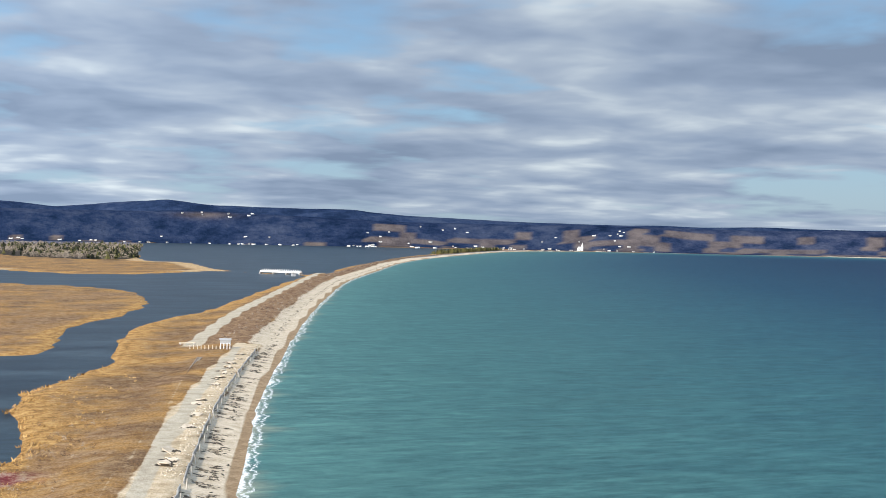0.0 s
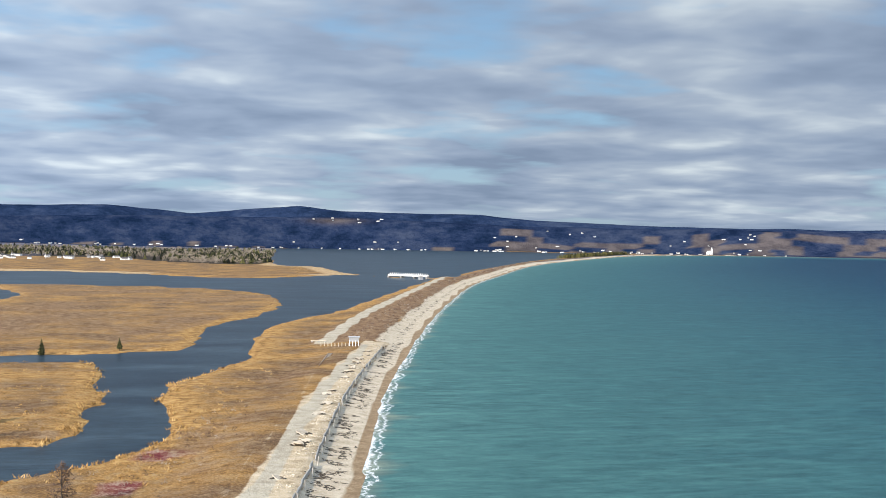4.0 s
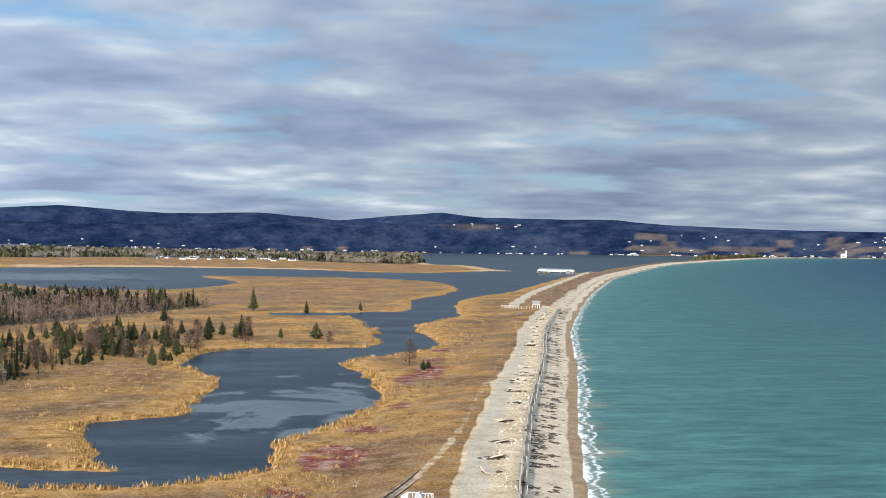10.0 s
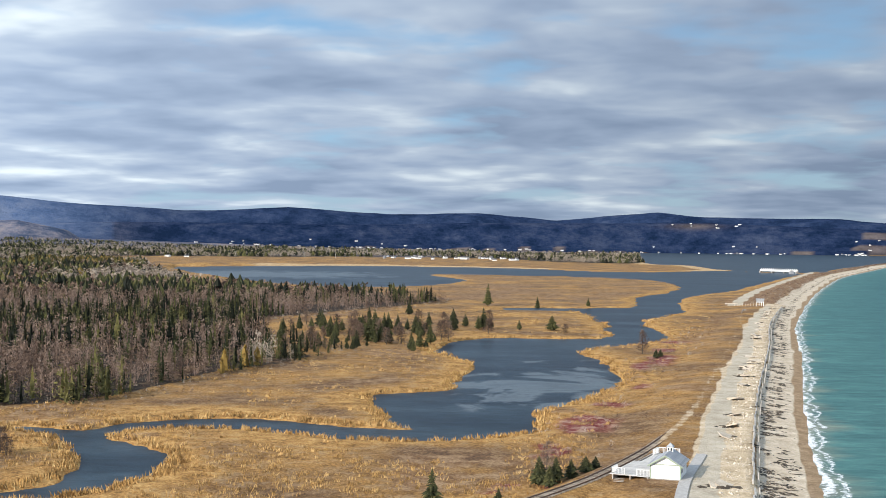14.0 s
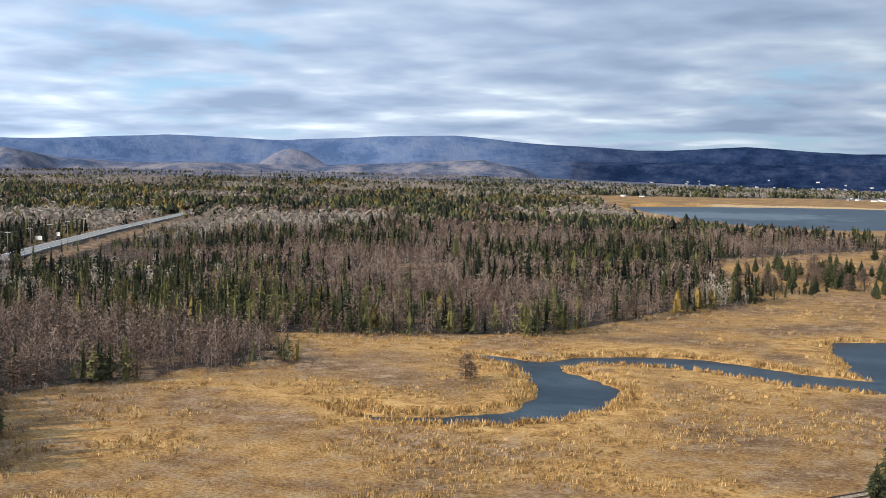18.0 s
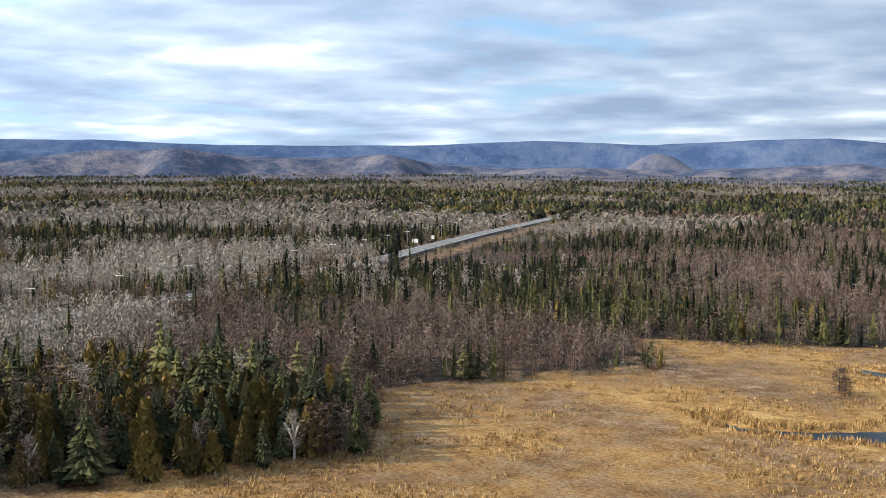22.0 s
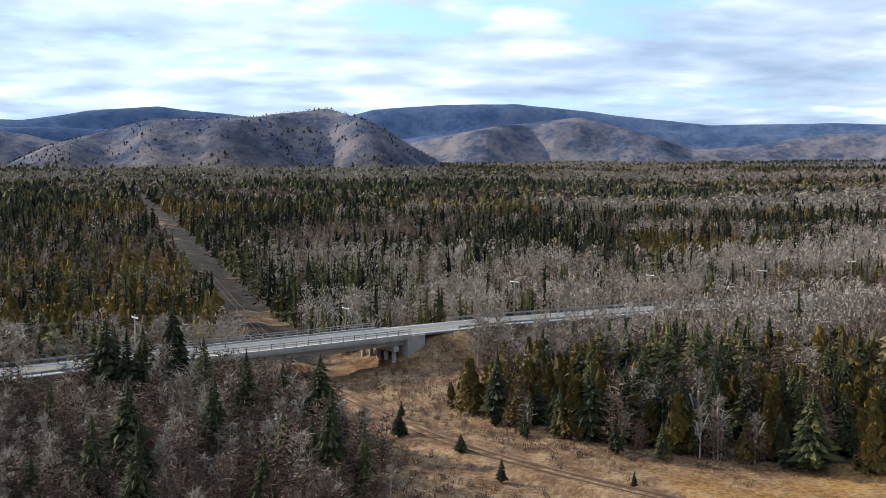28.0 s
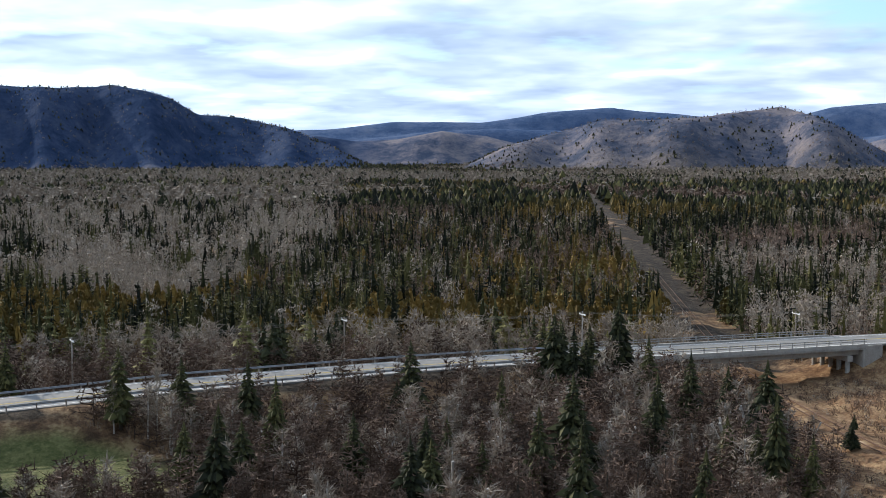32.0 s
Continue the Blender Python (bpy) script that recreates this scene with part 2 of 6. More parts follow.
stub_road = spline([(110, 772), (148, 948), (190, 1112), (264, 1390), (318, 1590), (345, 1680)], 20.0)
lane = coast[(coast[:, 1] > 120) & (coast[:, 1] < 745) & (coast[:, 0] < 300)]      # worn asphalt lane behind the sea wall
lane_way = np.gradient(lane, axis=0)
lane = lane + 18.4 * np.stack([-lane_way[:, 1], lane_way[:, 0]], -1) / np.linalg.norm(lane_way, axis=1)[:, None]
FOREST = [(-110, -200), (-104, -20), (-118, 22), (-150, 30), (-185, 42), (-163, 53), (-146, 62), (-136, 83), (-125, 112), (-131, 126), (-154, 150), (-156, 165), (-147, 195), (-138, 214), (-148, 228), (-166, 250), (-130, 270), (-106, 290),
          (-98, 339), (-82, 386), (-72, 430), (-100, 470), (-132, 520), (-140, 590), (-70, 770), (-110, 830), (-260, 960), (-460, 1380), (-560, 1650), (-700, 1850), (-690, 2000), (-560, 2160)]
FOREST_REST = [(-420, 2420), (-300, 2520), (-100, 2560), (-40, 2330), (60, 2180), (130, 2150), (160, 2290), (240, 3400), (290, 4240), (1150, 4080), (1600, 3870), (2500, 3450), (3600, 2300), (5600, 2300), (5600, 5600), (-6000, 5600), (-6000, -3000), (-110, -3000)]
forest = spline(FOREST + [], 12.0)
forest = np.concatenate([forest, FOREST_REST])


def inside(poly, x, y):
    hit = np.zeros(x.shape, bool)
    px, py = poly[:, 0], poly[:, 1]
    for i in range(len(poly)):
        x0, y0, x1, y1 = px[i - 1], py[i - 1], px[i], py[i]
        if y0 != y1:
            hit ^= ((y0 > y) != (y1 > y)) & (x < (x1 - x0) * (y - y0) / (y1 - y0) + x0)
    return hit


def away(line, x, y, closed=False, reach=None):
    """The distance to a line; if it has a third column, less its half width."""
    best = np.full(x.shape, 1e9)
    n = len(line)
    for i in range(n if closed else n - 1):
        a, b = line[i], line[(i + 1) % n]
        dx, dy = b[0] - a[0], b[1] - a[1]
        ll = dx * dx + dy * dy
        if ll == 0:
            continue
        t = np.clip(((x - a[0]) * dx + (y - a[1]) * dy) / ll, 0, 1)
        d = np.hypot(x - a[0] - t * dx, y - a[1] - t * dy)
        if len(a) > 2:
            d = d - (a[2] + t * (b[2] - a[2]))
        np.minimum(best, d, out=best)
    return best


def vnoise(x, y, seed=0):
    """Smooth noise from 0 to 1, of unit grain."""
    xi, yi = np.floor(x), np.floor(y)
    fx, fy = x - xi, y - yi
    fx, fy = fx * fx * (3 - 2 * fx), fy * fy * (3 - 2 * fy)

    def h(a, b):
        v = np.sin(a * 127.1 + b * 311.7 + seed * 74.7) * 43758.5453
        return v - np.floor(v)
    return (h(xi, yi) * (1 - fx) + h(xi + 1, yi) * fx) * (1 - fy) + (h(xi, yi + 1) * (1 - fx) + h(xi + 1, yi + 1) * fx) * fy


def fnoise(x, y, seed=0, octaves=3):
    v, a, s = 0, 0.5, 1.0
    for k in range(octaves):
        v, a, s = v + a * vnoise(x * s, y * s, seed + k * 13), a * 0.5, s * 2.03
    return v / (1 - 0.5**octaves)


def sstep(a, b, v):
    t = np.clip((v - a) / (b - a), 0, 1)
    return t * t * (3 - 2 * t)


creek, channel = spline(CREEK, 4.0), spline(CHANNEL, 4.0)
# skyline and nearer hills, shaped to fit the camera's view: bearing (degrees left of +y), height above the level seen
# from the camera (degrees)
SKYLINE = [(-60, 0.5), (-23, 0.54), (-19, 0.6), (-15, 0.75), (-12.6, 0.93), (-9.7, 1.0), (-6.6, 1.0), (-4.6, 1.2), (-2, 1.0), (0, 0.85), (3.6, 1.12), (7.7, 1.07), (12.3, 1.28), (17, 1.08), (19.5, 1.2), (25.5, 1.62), (33, 1.37),
           (38.5, 1.44), (43.6, 1.19), (48.5, 1.14), (53.3, 1.09), (58.5, 1.28), (63.6, 1.16), (66.2, 1.42), (69, 1.79), (72.3, 2.06), (75.6, 2.02), (78.8, 1.81), (80.5, 1.4), (84.4, 1.48), (88.4, 1.92), (91.5, 1.68), (94.3, 1.28),
           (98.2, 1.28), (100.8, 1.03), (103, 0.95), (110, 1.2), (140, 1.6), (180, 1.2)]
DARK_RIDGE = [(-60, 0.5), (-24, 0.45), (-15, 0.5), (-7, 0.76), (0, 0.74), (10, 0.55), (19.5, 0.58), (26, 0.35), (30, 0.2), (45, 0.5), (55, 0.7), (62, 0.8), (66, 0.95), (71, 1.0), (76, 0.7), (80, 0.3), (88, 0.8), (93, 1.0), (97, 0.85), (101, 0.5), (110, 0.3), (180, 0.3)]
BROWN_HILL = [(74.8, -1), (76.6, 0.0), (79.0, 1.25), (80.9, 1.96), (82.4, 1.75), (84.4, 1.4), (86.5, 1.3), (88.8, 1.4), (91, 0.85), (93.4, 0.15), (96, -1)]
BLUE_HILL = [(98.5, -1), (101, 0.2), (102.9, 0.95), (105.2, 1.55), (107.2, 1.7), (108.4, 2.3), (110.9, 2.86), (113.3, 2.6), (116, 2.8), (122, 2.4), (130, -1)]
FRONT_HILLS = [(20, -1), (22, 0.2), (24.2, 0.62), (28.6, 0.4), (32, 0.2), (36, 0.3), (40, 0.3), (43, 0.4), (45.4, 0.8), (48, 0.6), (52, 0.65), (54.7, 0.95), (58.5, 0.75), (62, 0.3), (64.2, 0.12), (66, 0.7), (69.3, 1.5), (72.9, 1.15), (75, 0.8), (77, 0.4), (80, -1),
               (89, -1), (91, 0.2), (92.4, 0.35), (94, 0.7), (96.1, 0.9), (98, 0.6), (100, 0.5), (102, 0.72), (103, 0.3), (104.5, -1)]
MOUND = [(30.6, -1), (31.4, 0.35), (32.2, 0.8), (33.0, 0.98), (33.7, 0.75), (34.4, 0.3), (35.5, -1)]
LAYERS = [(4740, 330, SKYLINE), (4500, 270, DARK_RIDGE), (3050, 420, BROWN_HILL), (3500, 520, BLUE_HILL), (4050, 160, MOUND), (3950, 330, FRONT_HILLS)]
RISE = [(-180, 0), (0, 0), (12, 12), (25, 40), (38, 46), (48, 38), (60, 22), (75, 8), (100, 2), (180, 0)]


def hills(x, y):
    r, az = np.hypot(x, y), np.degrees(np.arctan2(-x, y))
    z = np.interp(az, *np.array(RISE).T) * np.clip((r - 900) / 3100, 0, 1.0) ** 1.3
    for rl, w, prof in LAYERS:
        el = np.interp(az, *np.array(prof).T) + (fnoise(az / 3.1, az * 0 + rl, 5) - 0.5) * 0.12
        top = 40 + rl * np.tan(np.radians(el))
        d = np.abs(r - rl - (fnoise(az * (0.16 if rl > 4400 else 0.42), az * 0 + rl, 9, 2) - 0.5) * w * (0.45 if rl > 4400 else 0.8)) / w
        shape = np.where(d < 1, np.cos(np.clip(d, 0, 1) * np.pi / 2) ** 1.5, 0)
        cut = np.abs(fnoise(az * 0.55 + r / 500, r / 500 + rl, 21, 3) - 0.5) * 4
        gully = 1.06 - (0.22 * fnoise(x / 160, y / 160, 21) + (0.03 if rl > 4400 else 0.15) * (1 - np.clip(cut, 0, 1))) * sstep(0.22, 0.7, d)
        z = np.maximum(z, top * shape * gully)
    return z


def survey(x, y):
    """Height of the ground and what it bears, at every place."""
    sea = away(coast, x, y) * np.where(inside(sea_outline, x, y), -1, 1)
    lag = away(pond, x, y, True) * np.where(inside(pond, x, y), -1, 1)
    lag = np.minimum(lag, away(far_lagoon, x, y, True) * np.where(inside(far_lagoon, x, y), -1, 1))
    lag = np.minimum(lag, np.minimum(away(creek, x, y), away(channel, x, y)))
    r = np.hypot(x, y)
    lag = lag + (fnoise(x / 11, y / 11, 3) - 0.5) * np.clip(r / 60, 3, 9) + (vnoise(x / 3.5, y / 3.5, 8) - 0.5) * 1.6
    z = np.where(lag > 0, np.minimum(0.12 + lag * 0.12, 0.75), np.maximum(lag * 0.25, -1.5))
    z = z + 0.25 * (fnoise(x / 25, y / 25, 4) - 0.5) * (lag > 2)
    # beach, terrace and dune along the coast
    near = y < 770
    s = sea + (vnoise(x / 9, y / 9, 6) - 0.5) * 1.2
    beach = np.clip(s, -40, 10.7) * np.where(s > 0, 0.135, 0.06)
    back = np.where(near, 2.55 - np.clip((s - 27) / 14, 0, 1) * 1.9, 3.2 - np.clip((s - 26) / 16, 0, 1) * 2.2)
    step = np.where(near, sstep(10.3, 11.1, sea), sstep(11, 18, s))
    shore = np.where(s < 60, beach * (1 - step) + back * step, -9)
    z = np.where(sea < 60, np.where(s < 44, np.maximum(shore, np.where(s > 20, z, -9)), z), z)
    z = np.where(sea < 0, np.maximum(sea * 0.06, -3), z)
    # railway bed and stub road
    rail = away(railway, x, y)
    z = np.where(rail < 8, np.maximum(z, np.interp(x, [-60, 0], [1.6, 2.2]) - np.clip(rail - 2.0, 0, 9) * 0.4), z)
    stub = away(stub_road, x, y)
    z = np.where(stub < 12, np.maximum(z, 2.0 - np.clip(stub - 4, 0, 9) * 0.3), z)
    # highway bank, open under the bridge
    hw = np.minimum(away(highway[highway[:, 1] < 1], x, y), away(highway[highway[:, 1] > 53], x, y))
    z = np.where(hw < 30, np.maximum(z, road_z(y) - 0.2 - np.clip(hw - 6.2, 0, 30) * 0.5), z)
    inland = inside(forest, x, y)
    z = np.where(inland & (hw > 14) & (rail > 9) & (lag > 0), np.maximum(z, 1.0 + 0.5 * fnoise(x / 40, y / 40, 2)), z)
    z = np.where((lag > 1) & (sea > 20), np.maximum(z, hills(x, y)), z)
    return z, sea, lag, rail, stub, hw, inland


# ---- ground and water: one sheet each ----
az = np.radians(np.concatenate([np.arange(-180, -44, 2.0), np.arange(-44, 126, 0.23), np.arange(126, 180, 2.0)]))
rad, rr = [0.3, 5.0, 10.0, 15.0, 20.5], 26.0
while rr < 4900:
    rad.append(rr)
    rr += min(rr * 0.02, max(rr * rr * 5.0e-5, 0.8)) if rr < 3300 else (14.0 if 4190 < rr < 4480 else 40.0)
rad = np.array(rad)
GX, GY = -np.outer(rad, np.sin(az)), np.outer(rad, np.cos(az))
GZ, SEA, LAG, RAIL, STUB, HW, INL = survey(GX, GY)
NR, NA = GX.shape


def sheet(name, z, keep, mat, layers=()):
    """A mesh over the polar net, of the cells to keep; layers: colours of its corners."""
    cells = np.arange(NR * NA).reshape(NR, NA)
    a, b = cells[:-1, :], np.roll(cells, -1, 1)[:-1, :]
    c, d = np.roll(cells, -1, 1)[1:, :], cells[1:, :]
    quads = np.stack([a, d, c, b], -1).reshape(-1, 4)[keep.reshape(-1)][:, ::-1]
    used = np.unique(quads)
    back = np.full(NR * NA, -1)
    back[used] = np.arange(len(used))
    quads = back[quads]
    me = bpy.data.meshes.new(name)
    me.vertices.add(len(used))
    me.vertices.foreach_set("co", np.stack([GX.ravel()[used], GY.ravel()[used], z.ravel()[used]], -1).ravel())
    me.loops.add(quads.size)
    me.loops.foreach_set("vertex_index", quads.ravel().astype(np.int32))
    me.polygons.add(len(quads))
    me.polygons.foreach_set("loop_start", np.arange(0, quads.size, 4, dtype=np.int32))
    me.update(calc_edges=True)
    me.polygons.foreach_set("use_smooth", np.ones(len(quads), bool))
    for key, rgba in layers:
        at = me.color_attributes.new(key, "FLOAT_COLOR", "POINT")
        at.data.foreach_set("color", np.stack([v.ravel()[used] for v in rgba], -1).astype(np.float32).ravel())
    me.materials.append(mat)
    return new(name, me)


def cell(v, how):
    w = np.roll(v, -1, 1)
    return how([v[:-1], v[1:], w[:-1], w[1:]], 0)
# ground colours by what lies there; far hills also carry painted haze
def ground_material():
    m = bpy.data.materials.new("ground_cover")
    m.use_nodes = True
    nt = m.node_tree
    bsdf = nt.nodes["Principled BSDF"]
    pos = node(nt, "ShaderNodeTexCoord").outputs["Object"]
    n1, n2, n3 = noise_tex(nt, pos, 0.03, 5, 0.6), noise_tex(nt, pos, 0.25, 6, 0.65), noise_tex(nt, pos, 1.6, 4, 0.7)
    fleck = maths(nt, "ADD", maths(nt, "MULTIPLY", n2, 0.55), maths(nt, "MULTIPLY", n3, 0.45))
    fleck = maths(nt, "ADD", maths(nt, "MULTIPLY", maths(nt, "SUBTRACT", fleck, 0.5), 2.1), 0.5)
    broad = maths(nt, "ADD", maths(nt, "MULTIPLY", n1, 0.6), maths(nt, "MULTIPLY", n2, 0.4))
    za = node(nt, "ShaderNodeSeparateColor", {0: node(nt, "ShaderNodeVertexColor", layer_name="cover_a").outputs[0]})
    zb = node(nt, "ShaderNodeSeparateColor", {0: node(nt, "ShaderNodeVertexColor", layer_name="cover_b").outputs[0]})
    zc = node(nt, "ShaderNodeSeparateColor", {0: node(nt, "ShaderNodeVertexColor", layer_name="cover_c").outputs[0]})
    reedy = node(nt, "ShaderNodeSeparateColor", {0: node(nt, "ShaderNodeVertexColor", layer_name="cover_e").outputs[0]}).outputs[2]
    col = mix(nt, ramp(nt, maths(nt, "SUBTRACT", broad, maths(nt, "MULTIPLY", reedy, 0.16)), [(0.43, (0, 0, 0)), (0.55, (1, 1, 1))]),
              ramp(nt, fleck, [(0.27, (0.14, 0.072, 0.025)), (0.5, (0.375, 0.2, 0.062)), (0.72, (0.55, 0.345, 0.13))]),
              ramp(nt, fleck, [(0.26, (0.06, 0.034, 0.02)), (0.48, (0.155, 0.088, 0.044)), (0.74, (0.33, 0.215, 0.11))]))
    tones = [
        (zb.outputs[0], [(0.3, (0.014, 0.01, 0.007)), (0.5, (0.034, 0.025, 0.018)), (0.7, (0.08, 0.06, 0.042))]),      # forest floor, browns darkened to paint in shade under the trees
        (zb.outputs[1], [(0.35, (0.13, 0.02, 0.022)), (0.5, (0.2, 0.055, 0.045)), (0.68, (0.38, 0.26, 0.19))]),           # red heath
        (zb.outputs[2], [(0.3, (0.3, 0.18, 0.08)), (0.5, (0.45, 0.3, 0.155)), (0.7, (0.56, 0.41, 0.24))]),                # pale sedge flat
        (zc.outputs[0], [(0.3, (0.115, 0.062, 0.034)), (0.5, (0.215, 0.125, 0.066)), (0.7, (0.35, 0.235, 0.13))]),             # russet dune shrubs
        (zc.outputs[2], [(0.3, (0.05, 0.06, 0.018)), (0.5, (0.09, 0.097, 0.033)), (0.7, (0.15, 0.145, 0.06))]),            # lawn
        (za.outputs[1], [(0.25, (0.31, 0.225, 0.13)), (0.5, (0.54, 0.42, 0.275)), (0.75, (0.68, 0.56, 0.405))]),                # gravel and rubble terrace
        (za.outputs[0], [(0.2, (0.4, 0.315, 0.215)), (0.5, (0.58, 0.475, 0.345)), (0.75, (0.7, 0.595, 0.45))]),                # dry sand
        (zc.outputs[1], [(0.3, (0.23, 0.15, 0.083)), (0.5, (0.31, 0.21, 0.12)), (0.7, (0.4, 0.28, 0.17))]),              # wet sand
        (za.outputs[2], [(0.3, (0.36, 0.3, 0.22)), (0.5, (0.46, 0.395, 0.295)), (0.7, (0.55, 0.48, 0.37))]),              # worn lane
    ]
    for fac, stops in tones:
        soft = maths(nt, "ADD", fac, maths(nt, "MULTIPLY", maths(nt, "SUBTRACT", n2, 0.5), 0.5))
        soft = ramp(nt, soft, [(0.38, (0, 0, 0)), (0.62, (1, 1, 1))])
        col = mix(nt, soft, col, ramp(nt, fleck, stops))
    # wooded hills: dark spruce, grey hardwood, cleared fields; blue haze and cloud shade painted in
    hill = node(nt, "ShaderNodeVertexColor", layer_name="cover_d")
    zd = node(nt, "ShaderNodeSeparateColor", {0: hill.outputs[0]})
    wood = noise_tex(nt, pos, 0.014, 6, 0.65)
    crown = noise_tex(nt, pos, 0.07, 4, 0.75)
    stands = noise_tex(nt, pos, 0.0035, 4, 0.6)
    wmix = maths(nt, "ADD", maths(nt, "ADD", maths(nt, "MULTIPLY", wood, 0.4), maths(nt, "MULTIPLY", crown, 0.25)), maths(nt, "MULTIPLY", stands, 0.35))
    wmix = maths(nt, "ADD", maths(nt, "MULTIPLY", maths(nt, "SUBTRACT", wmix, 0.5), 1.5), 0.5)
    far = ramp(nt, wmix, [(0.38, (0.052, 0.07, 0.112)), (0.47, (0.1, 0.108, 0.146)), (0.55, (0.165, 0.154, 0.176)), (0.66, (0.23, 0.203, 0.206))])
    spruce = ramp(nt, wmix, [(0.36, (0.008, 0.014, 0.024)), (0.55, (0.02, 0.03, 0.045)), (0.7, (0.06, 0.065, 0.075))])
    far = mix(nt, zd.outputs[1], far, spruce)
    # blue distance haze painted into the hill colour
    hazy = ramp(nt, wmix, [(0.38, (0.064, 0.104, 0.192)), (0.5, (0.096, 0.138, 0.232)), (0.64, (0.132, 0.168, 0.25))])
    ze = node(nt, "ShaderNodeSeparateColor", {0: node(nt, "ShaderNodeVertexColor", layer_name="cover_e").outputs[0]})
    # navy: haze and cloud shadow painted on the hills across the water
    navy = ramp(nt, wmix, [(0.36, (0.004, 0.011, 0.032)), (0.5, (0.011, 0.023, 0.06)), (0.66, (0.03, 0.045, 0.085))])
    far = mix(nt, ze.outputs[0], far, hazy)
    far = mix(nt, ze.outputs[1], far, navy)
    field = ramp(nt, wood, [(0.4, (0.1, 0.078, 0.066)), (0.6, (0.17, 0.132, 0.105))])
    far = mix(nt, zd.outputs[2], far, field)
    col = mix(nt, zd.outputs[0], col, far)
    nt.links.new(col, bsdf.inputs["Base Color"])
    bsdf.inputs["Roughness"].default_value = 0.95
    nt.links.new(maths(nt, "MULTIPLY", maths(nt, "SUBTRACT", 1.0, zd.outputs[0]), 0.15), bsdf.inputs["Specular IOR Level"])
    relief = maths(nt, "ADD", maths(nt, "MULTIPLY", fleck, 0.5), maths(nt, "MULTIPLY", maths(nt, "MULTIPLY", noise_tex(nt, pos, 0.045, 5, 0.7), zd.outputs[0]), 12.0))
    bump = node(nt, "ShaderNodeBump", {"Strength": 0.6, "Distance": 1.0, "Height": relief})
    nt.links.new(bump.outputs[0], bsdf.inputs["Normal"])
    return m


def water_material(name, sea):
    m = bpy.data.materials.new(name)
    m.use_nodes = True
    nt = m.node_tree
    bsdf = nt.nodes["Principled BSDF"]
    pos = node(nt, "ShaderNodeTexCoord").outputs["Object"]
    shore = node(nt, "ShaderNodeSeparateColor", {0: node(nt, "ShaderNodeVertexColor", layer_name="shore").outputs[0]})
    turned = node(nt, "ShaderNodeMapping", {"Vector": pos, "Rotation": (0, 0, radians(-20)), "Scale": (0.35, 1.0, 1.0)}).outputs[0]
    ripples = noise_tex(nt, turned, 0.27 if sea else 0.4, 8, 0.78)
    swell = noise_tex(nt, turned, 0.045, 4, 0.6)
    if sea:
        tone = maths(nt, "ADD", shore.outputs[0], maths(nt, "MULTIPLY", maths(nt, "SUBTRACT", swell, 0.5), 0.16))
        col = ramp(nt, tone, [(0.0, (0.22, 0.24, 0.18)), (0.05, (0.07, 0.165, 0.155)), (0.2, (0.05, 0.13, 0.13)), (0.36, (0.036, 0.106, 0.118)), (0.52, (0.023, 0.077, 0.102)), (0.7, (0.011, 0.048, 0.082)), (1.0, (0.007, 0.03, 0.064))])
        wide = node(nt, "ShaderNodeMapping", {"Vector": pos, "Rotation": (0, 0, radians(-14)), "Scale": (0.32, 1.0, 1.0)}).outputs[0]
        waves = maths(nt, "ADD", maths(nt, "MULTIPLY", ripples, 0.5), maths(nt, "ADD", maths(nt, "MULTIPLY", noise_tex(nt, wide, 0.13, 7, 0.8), 0.38), maths(nt, "MULTIPLY", noise_tex(nt, wide, 0.03, 6, 0.75), 0.12)))
        chop = ramp(nt, waves, [(0.38, (0.5, 0.54, 0.6)), (0.5, (0.95, 0.96, 0.98)), (0.62, (1.6, 1.54, 1.45))])
        col = mix(nt, 1.0, col, chop, "MULTIPLY")
        # broken white water in the last metres
        lobes, lace, holes = noise_tex(nt, pos, 0.07, 3, 0.6, 0.4), noise_tex(nt, pos, 0.45, 5, 0.7, 0.6), noise_tex(nt, pos, 1.3, 5, 0.75, 0.8)
        run = maths(nt, "MULTIPLY", shore.outputs[2], 20.0)
        run = maths(nt, "ADD", run, maths(nt, "ADD", maths(nt, "MULTIPLY", maths(nt, "SUBTRACT", lobes, 0.5), 9.0), maths(nt, "MULTIPLY", maths(nt, "SUBTRACT", lace, 0.5), 4.0)))
        foam = 0.0
        for at_, breadth, bite in ((0.9, 1.5, 0.0), (3.4, 0.9, 0.25)):
            line = maths(nt, "SUBTRACT", 1.0, maths(nt, "DIVIDE", maths(nt, "ABSOLUTE", maths(nt, "SUBTRACT", run, at_)), breadth))
            line = maths(nt, "SUBTRACT", line, maths(nt, "MULTIPLY", maths(nt, "SUBTRACT", holes, 0.42), 4.0))
            line = maths(nt, "SUBTRACT", line, bite)
            foam = maths(nt, "MAXIMUM", foam, maths(nt, "MULTIPLY", line, 2.5, True))
        col = mix(nt, foam, col, (0.75, 0.76, 0.76))
        rough = maths(nt, "ADD", maths(nt, "MULTIPLY", foam, 0.4), 0.45)
        nt.links.new(rough, bsdf.inputs["Roughness"])
    else:
        # thin new ice drifts over parts of the pond
        ice = noise_tex(nt, pos, 0.028, 6, 0.62, 1.6)
        fac = ramp(nt, maths(nt, "ADD", ice, maths(nt, "MULTIPLY", shore.outputs[2], 0.3)), [(0.68, (0, 0, 0)), (0.74, (0.8, 0.8, 0.8)), (0.84, (0.5, 0.5, 0.5))])
        col = ramp(nt, swell, [(0.35, (0.011, 0.02, 0.03)), (0.5, (0.019, 0.033, 0.045)), (0.65, (0.035, 0.054, 0.068))])
